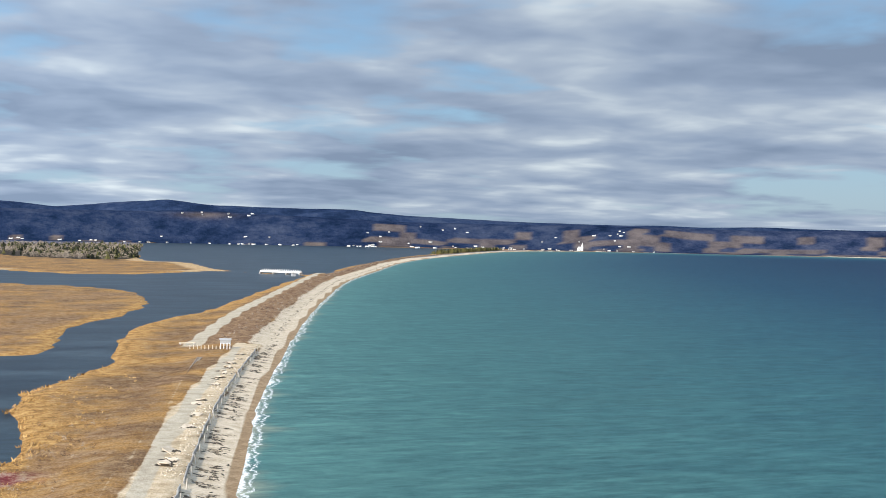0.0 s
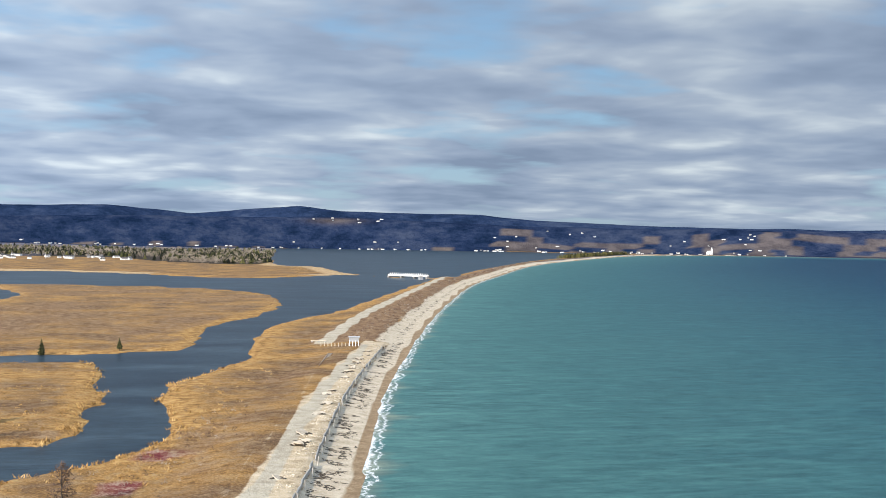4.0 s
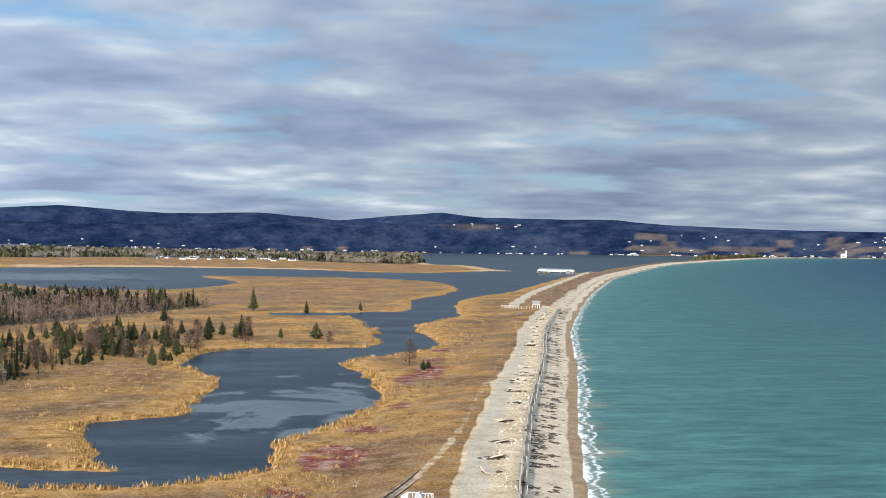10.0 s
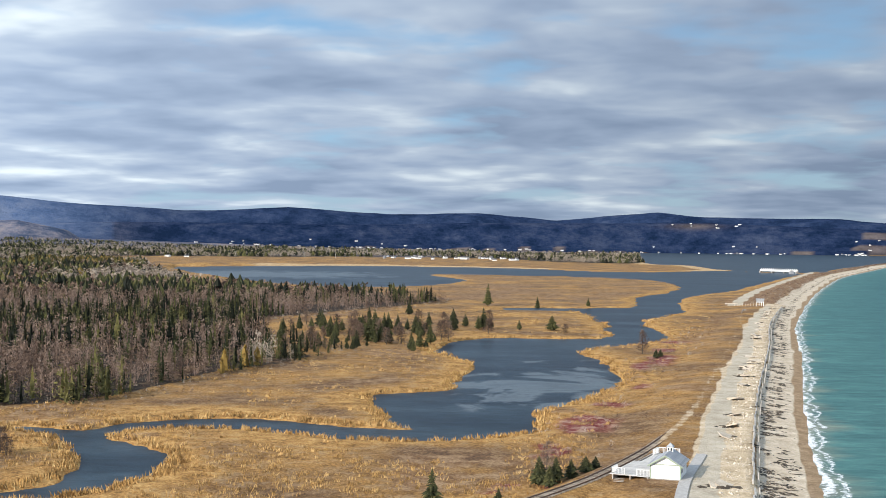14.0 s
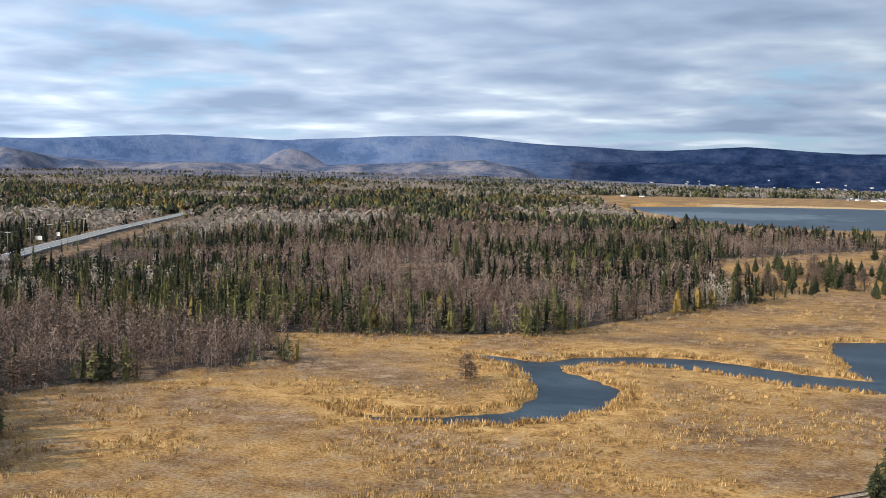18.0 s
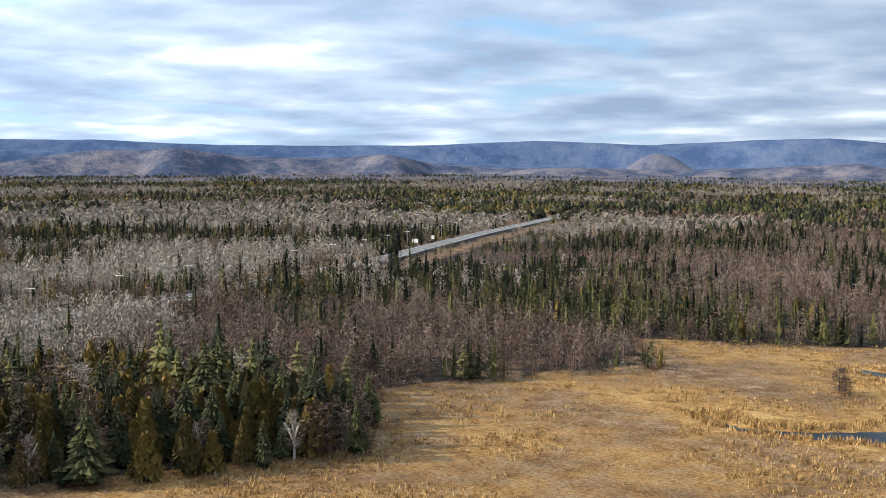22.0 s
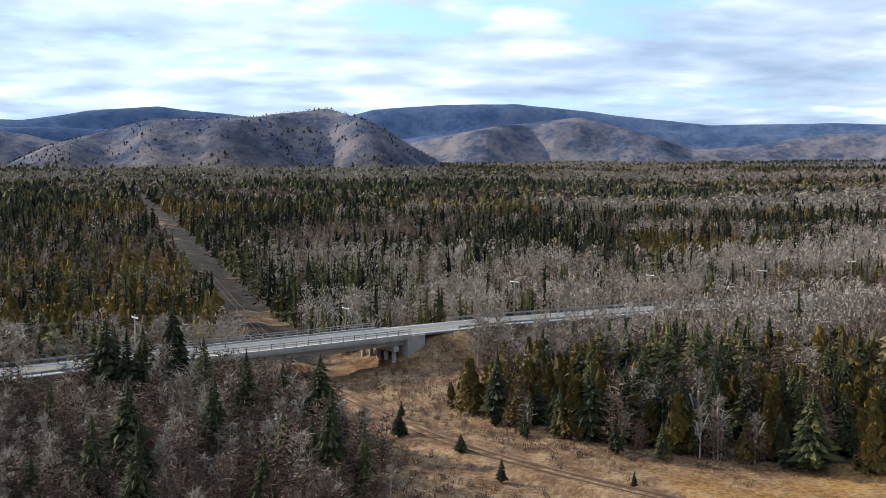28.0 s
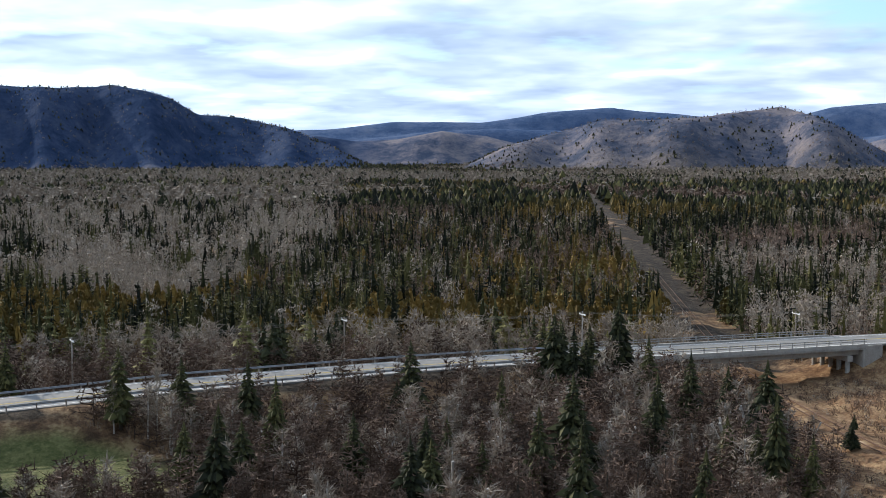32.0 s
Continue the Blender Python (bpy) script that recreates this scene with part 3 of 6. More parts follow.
        col = mix(nt, 1.0, col, ramp(nt, ripples, [(0.35, (0.55, 0.57, 0.6)), (0.65, (1.7, 1.7, 1.7))]), "MULTIPLY")
        col = mix(nt, fac, col, (0.135, 0.165, 0.18))
        bsdf.inputs["Roughness"].default_value = 0.32
    nt.links.new(col, bsdf.inputs["Base Color"])
    bsdf.inputs["IOR"].default_value = 1.33
    bsdf.inputs["Specular IOR Level"].default_value = 0.03 if sea else 0.04
    bump = node(nt, "ShaderNodeBump", {"Strength": 0.5 if sea else 0.3, "Distance": 0.35 if sea else 0.12, "Height": ripples})
    nt.links.new(bump.outputs[0], bsdf.inputs["Normal"])
    return m


R0 = np.hypot(GX, GY)
AZD = np.degrees(np.arctan2(-GX, GY))
fine = fnoise(GX / 18, GY / 18, 31)
near_coast = GY < 765
sand = sstep(1.0, 3.0, SEA) * np.where(near_coast, 1 - sstep(10.2, 10.9, SEA), 1 - sstep(13, 19, SEA + (fine - 0.5) * 6))
wet = (1 - sstep(1.6, 3.2, SEA + (fine - 0.5) * 1.5))
terrace = np.where(near_coast, sstep(10.5, 10.9, SEA) * (1 - sstep(21.0, 22.2, SEA + (fine - 0.5) * 2)), 0)
LANE = away(lane, GX, GY)
lane_w = 1 - sstep(1.9, 2.6, LANE + (fine - 0.5) * 1.6)
lane_w = np.maximum(lane_w, 1 - sstep(3.0, 4.5, STUB))
terrace = np.maximum(terrace, (1 - sstep(0.7, 1.6, RAIL)) * np.where(GX < -222, 0.0, np.where(GY > 300, 0.42, np.where(GX < -40, 0.38, 0.5))))
dune = np.where(near_coast, 0, sstep(13, 19, SEA) * (1 - sstep(32, 60, SEA + (fine - 0.5) * 20)))
rust = sstep(700, 800, GY) * (1 - sstep(1380, 1430, GY)) * (SEA > 120) * (0.2 + 0.55 * fnoise(GX / 45, GY / 30, 29))
dune = np.maximum(dune, rust)
open_track = (GX < -100) * (GX > -225) * (GY < 62) * (GY > 5)
dune = np.maximum(dune, 0.75 * open_track)
dune = np.maximum(dune, 0.55 * sstep(0.5, 0.7, fine) * (LAG > 1) * (R0 < 900))
dune = np.maximum(dune, 0.55 * sstep(6, 8, HW) * (1 - sstep(18, 30, HW)))
heath = np.exp(-((SEA - 46) / 10.0) ** 2) * (GY < 520) * (GY > 190) * 0.72 * sstep(0.48, 0.66, fnoise(GX / 13, GY / 13, 44))
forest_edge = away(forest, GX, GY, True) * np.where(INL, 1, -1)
# west of the bridge the track takes this darkened floor as painted tree shade
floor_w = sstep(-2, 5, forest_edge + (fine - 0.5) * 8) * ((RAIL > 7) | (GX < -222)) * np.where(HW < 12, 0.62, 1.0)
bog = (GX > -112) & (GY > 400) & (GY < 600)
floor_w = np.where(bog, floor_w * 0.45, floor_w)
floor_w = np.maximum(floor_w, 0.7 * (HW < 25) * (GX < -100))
pale = sstep(0, 25, GY - 1700) * (GY < 2330) * (GX < 235) * (GX > -900) * (1 - floor_w) * (1 - 0.7 * sstep(14, 40, LAG))
lawn = np.exp(-(((GX + 138) / 14) ** 2 + ((GY + 62) / 15) ** 2)) * 1.4
hill_w = sstep(2300, 3000, R0) * (GZ > 2.5)
hill_w = np.maximum(hill_w, sstep(2600, 3300, R0) * INL)
# front ridge: dark spruce, its tone deepened to paint cloud shade
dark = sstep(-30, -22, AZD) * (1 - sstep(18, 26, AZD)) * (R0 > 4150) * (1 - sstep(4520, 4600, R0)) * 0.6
plot = np.floor(AZD / 0.55)
lot = np.sin(plot * 91.7) * 437.5
lot = lot - np.floor(lot)
fields = (lot > 0.42) * (R0 > 4228) * (R0 < 4240 + 26 * np.modf(lot * 7.3)[0]) * (AZD < 9) * (np.modf(AZD / 0.55 + 90)[0] > 0.2)
strip = np.floor((R0 - 4000) / 46) * 7.1 + np.floor((AZD + 0.2 * np.sin(R0 / 46)) / 0.7) * 13.7
strip = np.sin(strip * 51.3) * 437.5
fields = np.maximum(fields, (AZD < -13.0) * (strip - np.floor(strip) > 0.58) * (R0 > 4100) * (R0 < 4420))
fields = np.maximum(fields, np.exp(-(((AZD + 6.3) / 1.1) ** 2 + ((R0 - 4440) / 25) ** 2)) * 0.8)
# weights of the painted haze and cloud shade, by distance and bearing
haze_w = np.maximum(sstep(np.where(AZD > 20, 3750, 4430), 4600, R0), 0.85 * sstep(98, 101, AZD) * (R0 > 2900))
navy_haze_w = (R0 > 4150) * (1 - sstep(17, 26, AZD)) * 0.9
navy_haze_w = np.maximum(navy_haze_w, sstep(98, 101, AZD) * (R0 > 2900) * (R0 < 4150) * 0.7)
zero = np.zeros_like(GX)
keep_ground = cell(SEA, np.max) > -30
ground = sheet("ground", GZ, keep_ground, ground_material(), [
    ("cover_a", (sand, terrace, lane_w, zero)), ("cover_b", (floor_w, heath, pale, zero)), ("cover_c", (dune, wet * (SEA < 8), lawn, zero)), ("cover_d", (hill_w, dark, np.clip(fields, 0, 1) * np.where(AZD > -13, 0.75, 0.6), zero)), ("cover_e", (haze_w, navy_haze_w, np.exp(-(np.maximum(LAG, 0) / 9) ** 2), zero))])
tagged(ground, "golden reed marsh, pale beach sand and dark forest floor", "ground", kind="structure")
off = np.clip(-SEA / 800, 0, 1) ** 0.62
sea = sheet("water_sea", zero, cell(SEA, np.min) < 3, water_material("teal_sea_water", True), [("shore", (off, zero, np.clip(-SEA / 20 + 0.05, 0, 1), zero))])
tagged(sea, "teal sea water with low white surf along the beach", "sea", kind="structure")
icy = np.exp(-(((GX - 0) / 40) ** 2 + ((GY - 335) / 60) ** 2)) + 1.3 * np.exp(-(((GX + 330) / 160) ** 2 + ((GY - 1330) / 140) ** 2))
lagoon = sheet("water_lagoon", zero, (cell(LAG, np.min) < 2) & (cell(SEA, np.min) > 10), water_material("lagoon_water", False), [("shore", (zero, zero, icy, zero))])
tagged(lagoon, "dark grey-blue lagoon water with thin drifting ice", "lagoon", kind="structure")


# ---- builders ----
def mesh_of(name, verts, faces, mat, smooth=False):
    me = bpy.data.meshes.new(name)
    me.from_pydata([tuple(v) for v in verts], [], [tuple(f) for f in faces])
    me.materials.append(mat)
    if smooth:
        me.polygons.foreach_set("use_smooth", np.ones(len(me.polygons), bool))
    me.update()
    return me


def part(name, me, parent, label="", at=None):
    ob = new(name, me)
    ob.parent = parent
    if at is not None:
        ob.matrix_basis = at
    return tagged(ob, label)


def thing(name, label, category, at=None, group="", kind=""):
    ob = tagged(new(name), label, category, group, kind)
    ob.empty_display_size = 0.5
    if at is not None:
        ob.matrix_basis = at
    return ob


class Shape:
    """Gathers boxes, tubes and slabs into one mesh."""

    def __init__(self):
        self.v, self.f = [], []

    def add(self, verts, faces):
        k = len(self.v)
        self.v += [tuple(p) for p in verts]
        self.f += [tuple(i + k for i in f) for f in faces]
        return self

    def box(self, x0, y0, z0, x1, y1, z1, m=None, bevel=0.0):
        b = bevel
        if b:
            ring = [(x0 + b, y0), (x1 - b, y0), (x1, y0 + b), (x1, y1 - b), (x1 - b, y1), (x0 + b, y1), (x0, y1 - b), (x0, y0 + b)]
        else:
            ring = [(x0, y0), (x1, y0), (x1, y1), (x0, y1)]
        n = len(ring)
        vs = [Vector((x, y, z)) for z in (z0, z1) for x, y in ring]
        if m is not None:
            vs = [m @ v for v in vs]
        fs = [tuple(range(n))[::-1], tuple(range(n, 2 * n))] + [(i, (i + 1) % n, n + (i + 1) % n, n + i) for i in range(n)]
        return self.add(vs, fs)

    def tube(self, a, b, ra, rb=None, n=6):
        a, b = Vector(a), Vector(b)
        rb = ra if rb is None else rb
        d = (b - a).normalized()
        u = d.orthogonal().normalized()
        w = d.cross(u)
        vs = [c + (u * math.cos(2 * math.pi * i / n) + w * math.sin(2 * math.pi * i / n)) * r for c, r in ((a, ra), (b, rb)) for i in range(n)]
        fs = [tuple(range(n))[::-1], tuple(range(n, 2 * n))] + [(i, (i + 1) % n, n + (i + 1) % n, n + i) for i in range(n)]
        return self.add(vs, fs)

    def mesh(self, name, mat, smooth=False):
        return mesh_of(name, self.v, self.f, mat, smooth)


def ribbon(line, left, right, z, thick, name, mat, lift=None):
    """A strip along a line, from left to right of it (metres), with a top at z and some thickness."""
    p = np.asarray(line)[:, :2]
    d = np.gradient(p, axis=0)
    d /= np.linalg.norm(d, axis=1)[:, None]
    nrm = np.stack([-d[:, 1], d[:, 0]], -1)
    zz = np.full(len(p), z, float) if np.isscalar(z) else np.asarray(z, float)
    s = Shape()
    rows = []
    for q, w, h in zip(p, nrm, zz):
        a, b = q + w * left, q + w * right
        rows.append([(a[0], a[1], h), (b[0], b[1], h), (b[0], b[1], h - thick), (a[0], a[1], h - thick)])
    s.v = [v for r in rows for v in r]
    for i in range(len(p) - 1):
        k = 4 * i
        for j in range(4):
            s.f.append((k + j, k + (j + 1) % 4, k + 4 + (j + 1) % 4, k + 4 + j)[::-1])
    s.f += [(0, 1, 2, 3), tuple(4 * (len(p) - 1) + j for j in (3, 2, 1, 0))]
    return s.mesh(name, mat)


def ground_at(x, y):
    return float(survey(np.array([float(x)]), np.array([float(y)]))[0][0])


# ---- trees ----
RNG = np.random.default_rng(7)


def tri(a, b, c, out):
    out += [a, b, c]


def spruce_crown(h, w, whorls, spokes, rng, lean=0.0):
    """Drooping blades of needles round a stem, ragged and with gaps, as corner triples."""
    out = []
    for i in range(whorls):
        t = (i + rng.uniform(-0.3, 0.3)) / whorls
        z = h * (0.1 + 0.88 * max(0, t))
        r = (w * (1 - t) ** 0.8 * rng.uniform(0.75, 1.15) + 0.05 * w) * min(1.0, 0.5 + 3.5 * max(0, t))
        for k in range(spokes):
            if rng.random() < 0.1:
                continue
            a = 2 * math.pi * (k + rng.uniform(-0.4, 0.4) + 0.5 * (i % 2)) / spokes
            rl = r * rng.uniform(0.65, 1.2)
            ca, sa = math.cos(a), math.sin(a)
            half = rl * rng.uniform(0.28, 0.45) * min(1.0, 7.0 / spokes)
            root = (0, 0, z + 0.12 * rl)
            tip = (rl * ca, rl * sa, z - rl * rng.uniform(0.2, 0.5))
            m = 0.6 * rl
            zl = z - 0.14 * rl
            p = (m * ca - half * sa, m * sa + half * ca, zl - 0.1 * rl)
            q = (m * ca + half * sa, m * sa - half * ca, zl - 0.1 * rl)
            mid = (m * ca, m * sa, zl + 0.16 * rl)
            tri(root, p, mid, out), tri(root, mid, q, out), tri(mid, p, tip, out), tri(mid, tip, q, out)
    tip = (0, 0, h * 1.03)
    for k in range(4):
        a, b = k * math.pi / 2, (k + 1) * math.pi / 2
        tri(tip, (w * 0.1 * math.cos(a), w * 0.1 * math.sin(a), h * 0.88), (w * 0.1 * math.cos(b), w * 0.1 * math.sin(b), h * 0.88), out)
    return np.array(out, float)


def cedar_crown(h, w, n, rng):
    """Upright flat sprays in a ragged flame."""
    out = []
    for i in range(n):
        t = rng.random() ** 0.8
        a = rng.uniform(0, 2 * math.pi)
        r = w * (0.35 + 0.65 * math.sin(math.pi * min(1, (0.12 + 0.88 * t) ** 0.75))) * (1 - 0.7 * t) * rng.uniform(0.6, 1.05)
        z = h * (0.05 + 0.85 * t)
        s = h * rng.uniform(0.07, 0.13)
        c = np.array([r * math.cos(a), r * math.sin(a), z])
        o = np.array([math.cos(a + rng.uniform(-1, 1)), math.sin(a + rng.uniform(-1, 1)), 0])
        side = np.array([-o[1], o[0], 0]) * s * 0.55
        tri(c - side, c + side, c + o * s * 0.3 + (0, 0, s), out)
        tri(c - side * 0.7, c + side * 0.7 - o * s * 0.2, c + o * s * 0.5 - (0, 0, s * 0.6), out)
    tri((-w * .12, 0, h * .82), (w * .12, 0, h * .82), (0, 0, h), out)
    tri((0, -w * .12, h * .82), (0, w * .12, h * .82), (0, 0, h), out)
    return np.array(out, float)


def blade(a, b, wid, out, rng):
    a, b = np.asarray(a, float), np.asarray(b, float)
    d = b - a
    side = np.cross(d, rng.normal(size=3))
    side *= wid / (np.linalg.norm(side) + 1e-9)
    tri(a - side, a + side, b, out)


def larch_crown(h, w, boughs, twigs, rng, thick=0.05):
    """Bare boughs standing out from the stem with a haze of short twigs."""
    out = []
    for i in range(boughs):
        t = (i + rng.random()) / boughs
        z = h * (0.12 + 0.86 * t)
        a = rng.uniform(0, 2 * math.pi)
        ln = w * (1 - t) ** 0.7 * rng.uniform(0.6, 1.15) + 0.1
        tip = np.array([ln * math.cos(a), ln * math.sin(a), z + ln * rng.uniform(-0.1, 0.35)])
        root = np.array([0, 0, z])
        blade(root, tip, thick, out, rng)
        for k in range(twigs):
            u = rng.uniform(0.3, 1.0)
            c = root + (tip - root) * u
            blade(c, c + rng.normal(size=3) * (0.16, 0.16, 0.2) * w + (0, 0, 0.1 * w), thick * 1.1, out, rng)
    return np.array(out, float)


def birch_crown(h, w, limbs, twigs, rng, thick=0.035):
    """Ascending limbs and fine twigs, bare."""
    out = []
    for i in range(limbs):
        t = rng.uniform(0.25, 0.95)
        z, a = h * t, rng.uniform(0, 2 * math.pi)
        ln = h * rng.uniform(0.12, 0.3) * (1.15 - t)
        tip = np.array([ln * w * math.cos(a), ln * w * math.sin(a), z + ln])
        root = np.array([0, 0, z])
        blade(root, tip, thick * 1.4, out, rng)
        for k in range(twigs):
            c = root + (tip - root) * rng.uniform(0.25, 1.0)
            blade(c, c + rng.normal(size=3) * 0.06 * h + (0, 0, 0.05 * h), thick, out, rng)
    return np.array(out, float)


def trunk_mesh(h, r, mat, bends=3, fork=False, rng=RNG):
    s = Shape()
    pts = [(0, 0, -0.3)] + [(rng.uniform(-0.02, 0.02) * h, rng.uniform(-0.02, 0.02) * h, h * (i + 1) / bends) for i in range(bends)]
    pts[-1] = (0, 0, h)
    for i in range(bends):
        s.tube(pts[i], pts[i + 1], r * (1 - i / bends * 0.9), r * (1 - (i + 1) / bends * 0.9) + 0.01, 5)
    if fork:
        for k in range(3):
            a, z = rng.uniform(0, 6.28), h * rng.uniform(0.25, 0.5)
            s.tube((0, 0, z), (0.16 * h * math.cos(a), 0.16 * h * math.sin(a), z + 0.38 * h), r * 0.55, 0.02, 4)
    return s.mesh("trunk", mat)


def soup(name, tris, mat):
    """A mesh of loose triangles."""
    tris = np.asarray(tris, np.float32).reshape(-1, 3)
    me = bpy.data.meshes.new(name)
    n = len(tris)
    me.vertices.add(n)
    me.vertices.foreach_set("co", tris.ravel())
    me.loops.add(n)
    me.loops.foreach_set("vertex_index", np.arange(n, dtype=np.int32))
    me.polygons.add(n // 3)
    me.polygons.foreach_set("loop_start", np.arange(0, n, 3, dtype=np.int32))
    me.update(calc_edges=True)
    me.materials.append(mat)
    return me


def crown_mesh(tris, mat):
    """A crown whose blades differ in tone."""
    n = len(tris) // 3
    return set_tone(soup("crown", tris, mat), np.repeat(np.random.default_rng(n).uniform(0.3, 0.7, n), 3))


def set_tone(me, values):
    me.attributes.new("tone", "FLOAT", "POINT").data.foreach_set("value", np.asarray(values, np.float32))
    return me


def scatter(name, templates, x, y, z, scale, girth, mat, label, category, seed=0):
    """Many plants as one body of stuff: each a turned, sized copy of one of the templates."""
    rng = np.random.default_rng(seed)
    pick = rng.integers(0, len(templates), len(x))
    turn = rng.uniform(0, 2 * np.pi, len(x))
    out, tones = [], []
    own = rng.random(len(x))
    for k, t in enumerate(templates):
        i = np.where(pick == k)[0]
        tones.append(np.repeat(own[i], len(t)))
        c, s = np.cos(turn[i])[:, None], np.sin(turn[i])[:, None]
        g = (scale[i] * girth[i])[:, None]
        px = (t[:, 0] * c - t[:, 1] * s) * g + x[i][:, None]
        py = (t[:, 0] * s + t[:, 1] * c) * g + y[i][:, None]
        pz = t[:, 2] * scale[i][:, None] + z[i][:, None]
        out.append(np.stack([px, py, pz], -1).reshape(-1, 3))
    return tagged(new(name, set_tone(soup(name, np.concatenate(out), mat), np.concatenate(tones))), label, category, kind="stuff")


def stem_tris(h, r):
    out = []
    for k in range(3):
        a, b = 2.1 * k, 2.1 * (k + 1)
        tri((r * math.cos(a), r * math.sin(a), -0.03), (r * math.cos(b), r * math.sin(b), -0.03), (0, 0, h), out)
    return np.array(out, float)


def spindle(rings, sides, rng, rag=0.35):
    """A ragged closed crown from rings of (height, radius), ending in a tip."""
    out, rows = [], []
    for h, r in rings:
        a0 = rng.uniform(0, 6.28)
        rows.append([(r * rng.uniform(1 - rag, 1 + rag) * math.cos(a0 + 6.283 * k / sides), r * rng.uniform(1 - rag, 1 + rag) * math.sin(a0 + 6.283 * k / sides), h + rng.uniform(-0.05, 0.05)) for k in range(sides)])
    for lo, hi in zip(rows[:-1], rows[1:]):
        for k in range(sides):
            n = (k + 1) % sides
            tri(lo[k], lo[n], hi[k], out), tri(hi[k], lo[n], hi[n], out)
    for k in range(sides):
        tri(rows[-1][k], rows[-1][(k + 1) % sides], (rng.uniform(-0.02, 0.02), 0, 1.0), out)
    return np.array(out, float)


def spikes(n, spread, h0, rng, wid=0.035):
    """A clump of slim bare stems with twigs pressed to them."""
    out = []
    for _ in range(n):
        a, r = rng.uniform(0, 6.28), rng.uniform(0, spread)
        x, y, h, m = r * math.cos(a), r * math.sin(a), rng.uniform(h0, 1.0), rng.uniform(0.4, 0.65)
        ring = [(x + wid * rng.uniform(0.6, 1.5) * math.cos(b), y + wid * rng.uniform(0.6, 1.5) * math.sin(b), h * m + rng.uniform(-0.08, 0.08)) for b in (0.3, 2.4, 4.5)]
        for k in range(3):
            tri(ring[k], ring[(k + 1) % 3], (x + rng.normal(0, 0.02), y, h), out), tri(ring[(k + 1) % 3], ring[k], (x * 0.6, y * 0.6, 0.0), out)
    return np.array(out, float)


# where trees stand: denser near, thinner far off
def plant():
    xs, ys = [], []
    rng = np.random.default_rng(11)
    edges = [60, 150, 220, 320, 450, 650, 950, 1400, 2000, 2800, 3700]
    for r0, r1 in zip(edges[:-1], edges[1:]):
        rm = 0.5 * (r0 + r1)
        dens = (0.15 if rm < 200 else 0.105) * min(1.0, (270 / rm) ** 1.4)
        n = int(dens * radians(172) * (r1 * r1 - r0 * r0) / 2)
        r = np.sqrt(rng.uniform(r0 * r0, r1 * r1, n))
        a = np.radians(rng.uniform(-46, 126, n))
        xs.append(-r * np.sin(a)), ys.append(r * np.cos(a))
    return np.concatenate(xs), np.concatenate(ys)


TX, TY = plant()
TZ, tsea, tlag, trail, tstub, thw, tinl = survey(TX, TY)
TR = np.hypot(TX, TY)
TAZ = np.degrees(np.arctan2(-TX, TY))
edge = away(forest, TX, TY, True) * np.where(tinl, 1, -1)
rnd = np.random.default_rng(5).random((len(TX), 4))
village = (np.abs(TX + 190) < 175) & (np.abs(TY - 2440) < 150) & (rnd[:, 0] > 0.12)
thin = (TX > -112) & (TY > 400) & (TY < 570)                       # open bog with scattered trees
ok = (edge > -1) & (trail > np.where(TX < -232, 7.4, 8.5)) & (thw > 8.5) & (tlag > 2) & (tsea > 60) & ~village
ok &= ~((away(highway, TX, TY) < 10))
ok &= ~(((TX + 138) / 16) ** 2 + ((TY + 62) / 17) ** 2 < 1)
ok &= ~(thin & (rnd[:, 0] > 0.55))
ok &= ~((TR > 3550) & (TAZ < 20))
ok &= ~((TR > 2700) & (TZ > 12) & (rnd[:, 1] > 0.8))
ok &= ~((TAZ > 27) & (TAZ < 40) & (TR > 3000) & (rnd[:, 0] > 0.6))
ok &= ~((np.hypot(TX + 207, TY - 46) < 15) | (np.hypot(TX + 203, TY - 30) < 15) | (np.hypot(TX + 190, TY - 50) < 10))
dx = TX - np.interp(TY, highway[:, 1], highway[:, 0])               # east of the highway
open_side = (TY > 350) & (TY < 800) & (dx > 0) & (dx < 34)
ok &= ~(open_side & (rnd[:, 0] > 0.12))
# stands of one kind: grey hardwood, rusty conifers, larch; spruce elsewhere, a few strays everywhere
patch = np.where(TR > 800, 2.2, 1.0)
hard = 0.6 * fnoise(TX / 150 / patch, TY / 150 / patch, 71, 2) + 0.4 * fnoise(TX / 48 / patch, TY / 48 / patch, 75, 2) + 0.04 * (rnd[:, 1] - 0.5)
rusty = fnoise(TX / 110 + 40, TY / 110, 73, 3) + 0.1 * (rnd[:, 0] - 0.5)
kind_ = np.where(hard > 0.54, 2, np.where(rusty > 0.58, 3, np.where(rusty < 0.4, 1, 0)))
kind_ = np.where((TR > 2700) & (TZ > 12), np.where(fnoise(TX / 190, TY / 190, 97, 3) + 0.15 * (rnd[:, 0] - 0.5) < 0.47, 0, np.where(rnd[:, 2] < 0.72, 1, 2)), kind_)
kind_ = np.where((TAZ > 97) & (TR > 2700), 0, kind_)
kind_ = np.where(rnd[:, 2] < 0.03, 2, np.where(rnd[:, 2] > 0.95, 0, kind_))
larchland = (TX > -330) & (TX < -95) & (TY > 125) & (TY < 405)
clump = fnoise(TX / 22, TY / 22, 83, 2)
kind_ = np.where(larchland, np.where(clump + 0.3 * (rnd[:, 2] - 0.5) < np.where(TY < 240, 0.62, 0.54), 1, np.where(rnd[:, 2] < 0.2, 3, 0)), kind_)
backrow = (TX < -250) & (TX > -430) & (TY > 250) & (TY < 420) & (dx > 30)
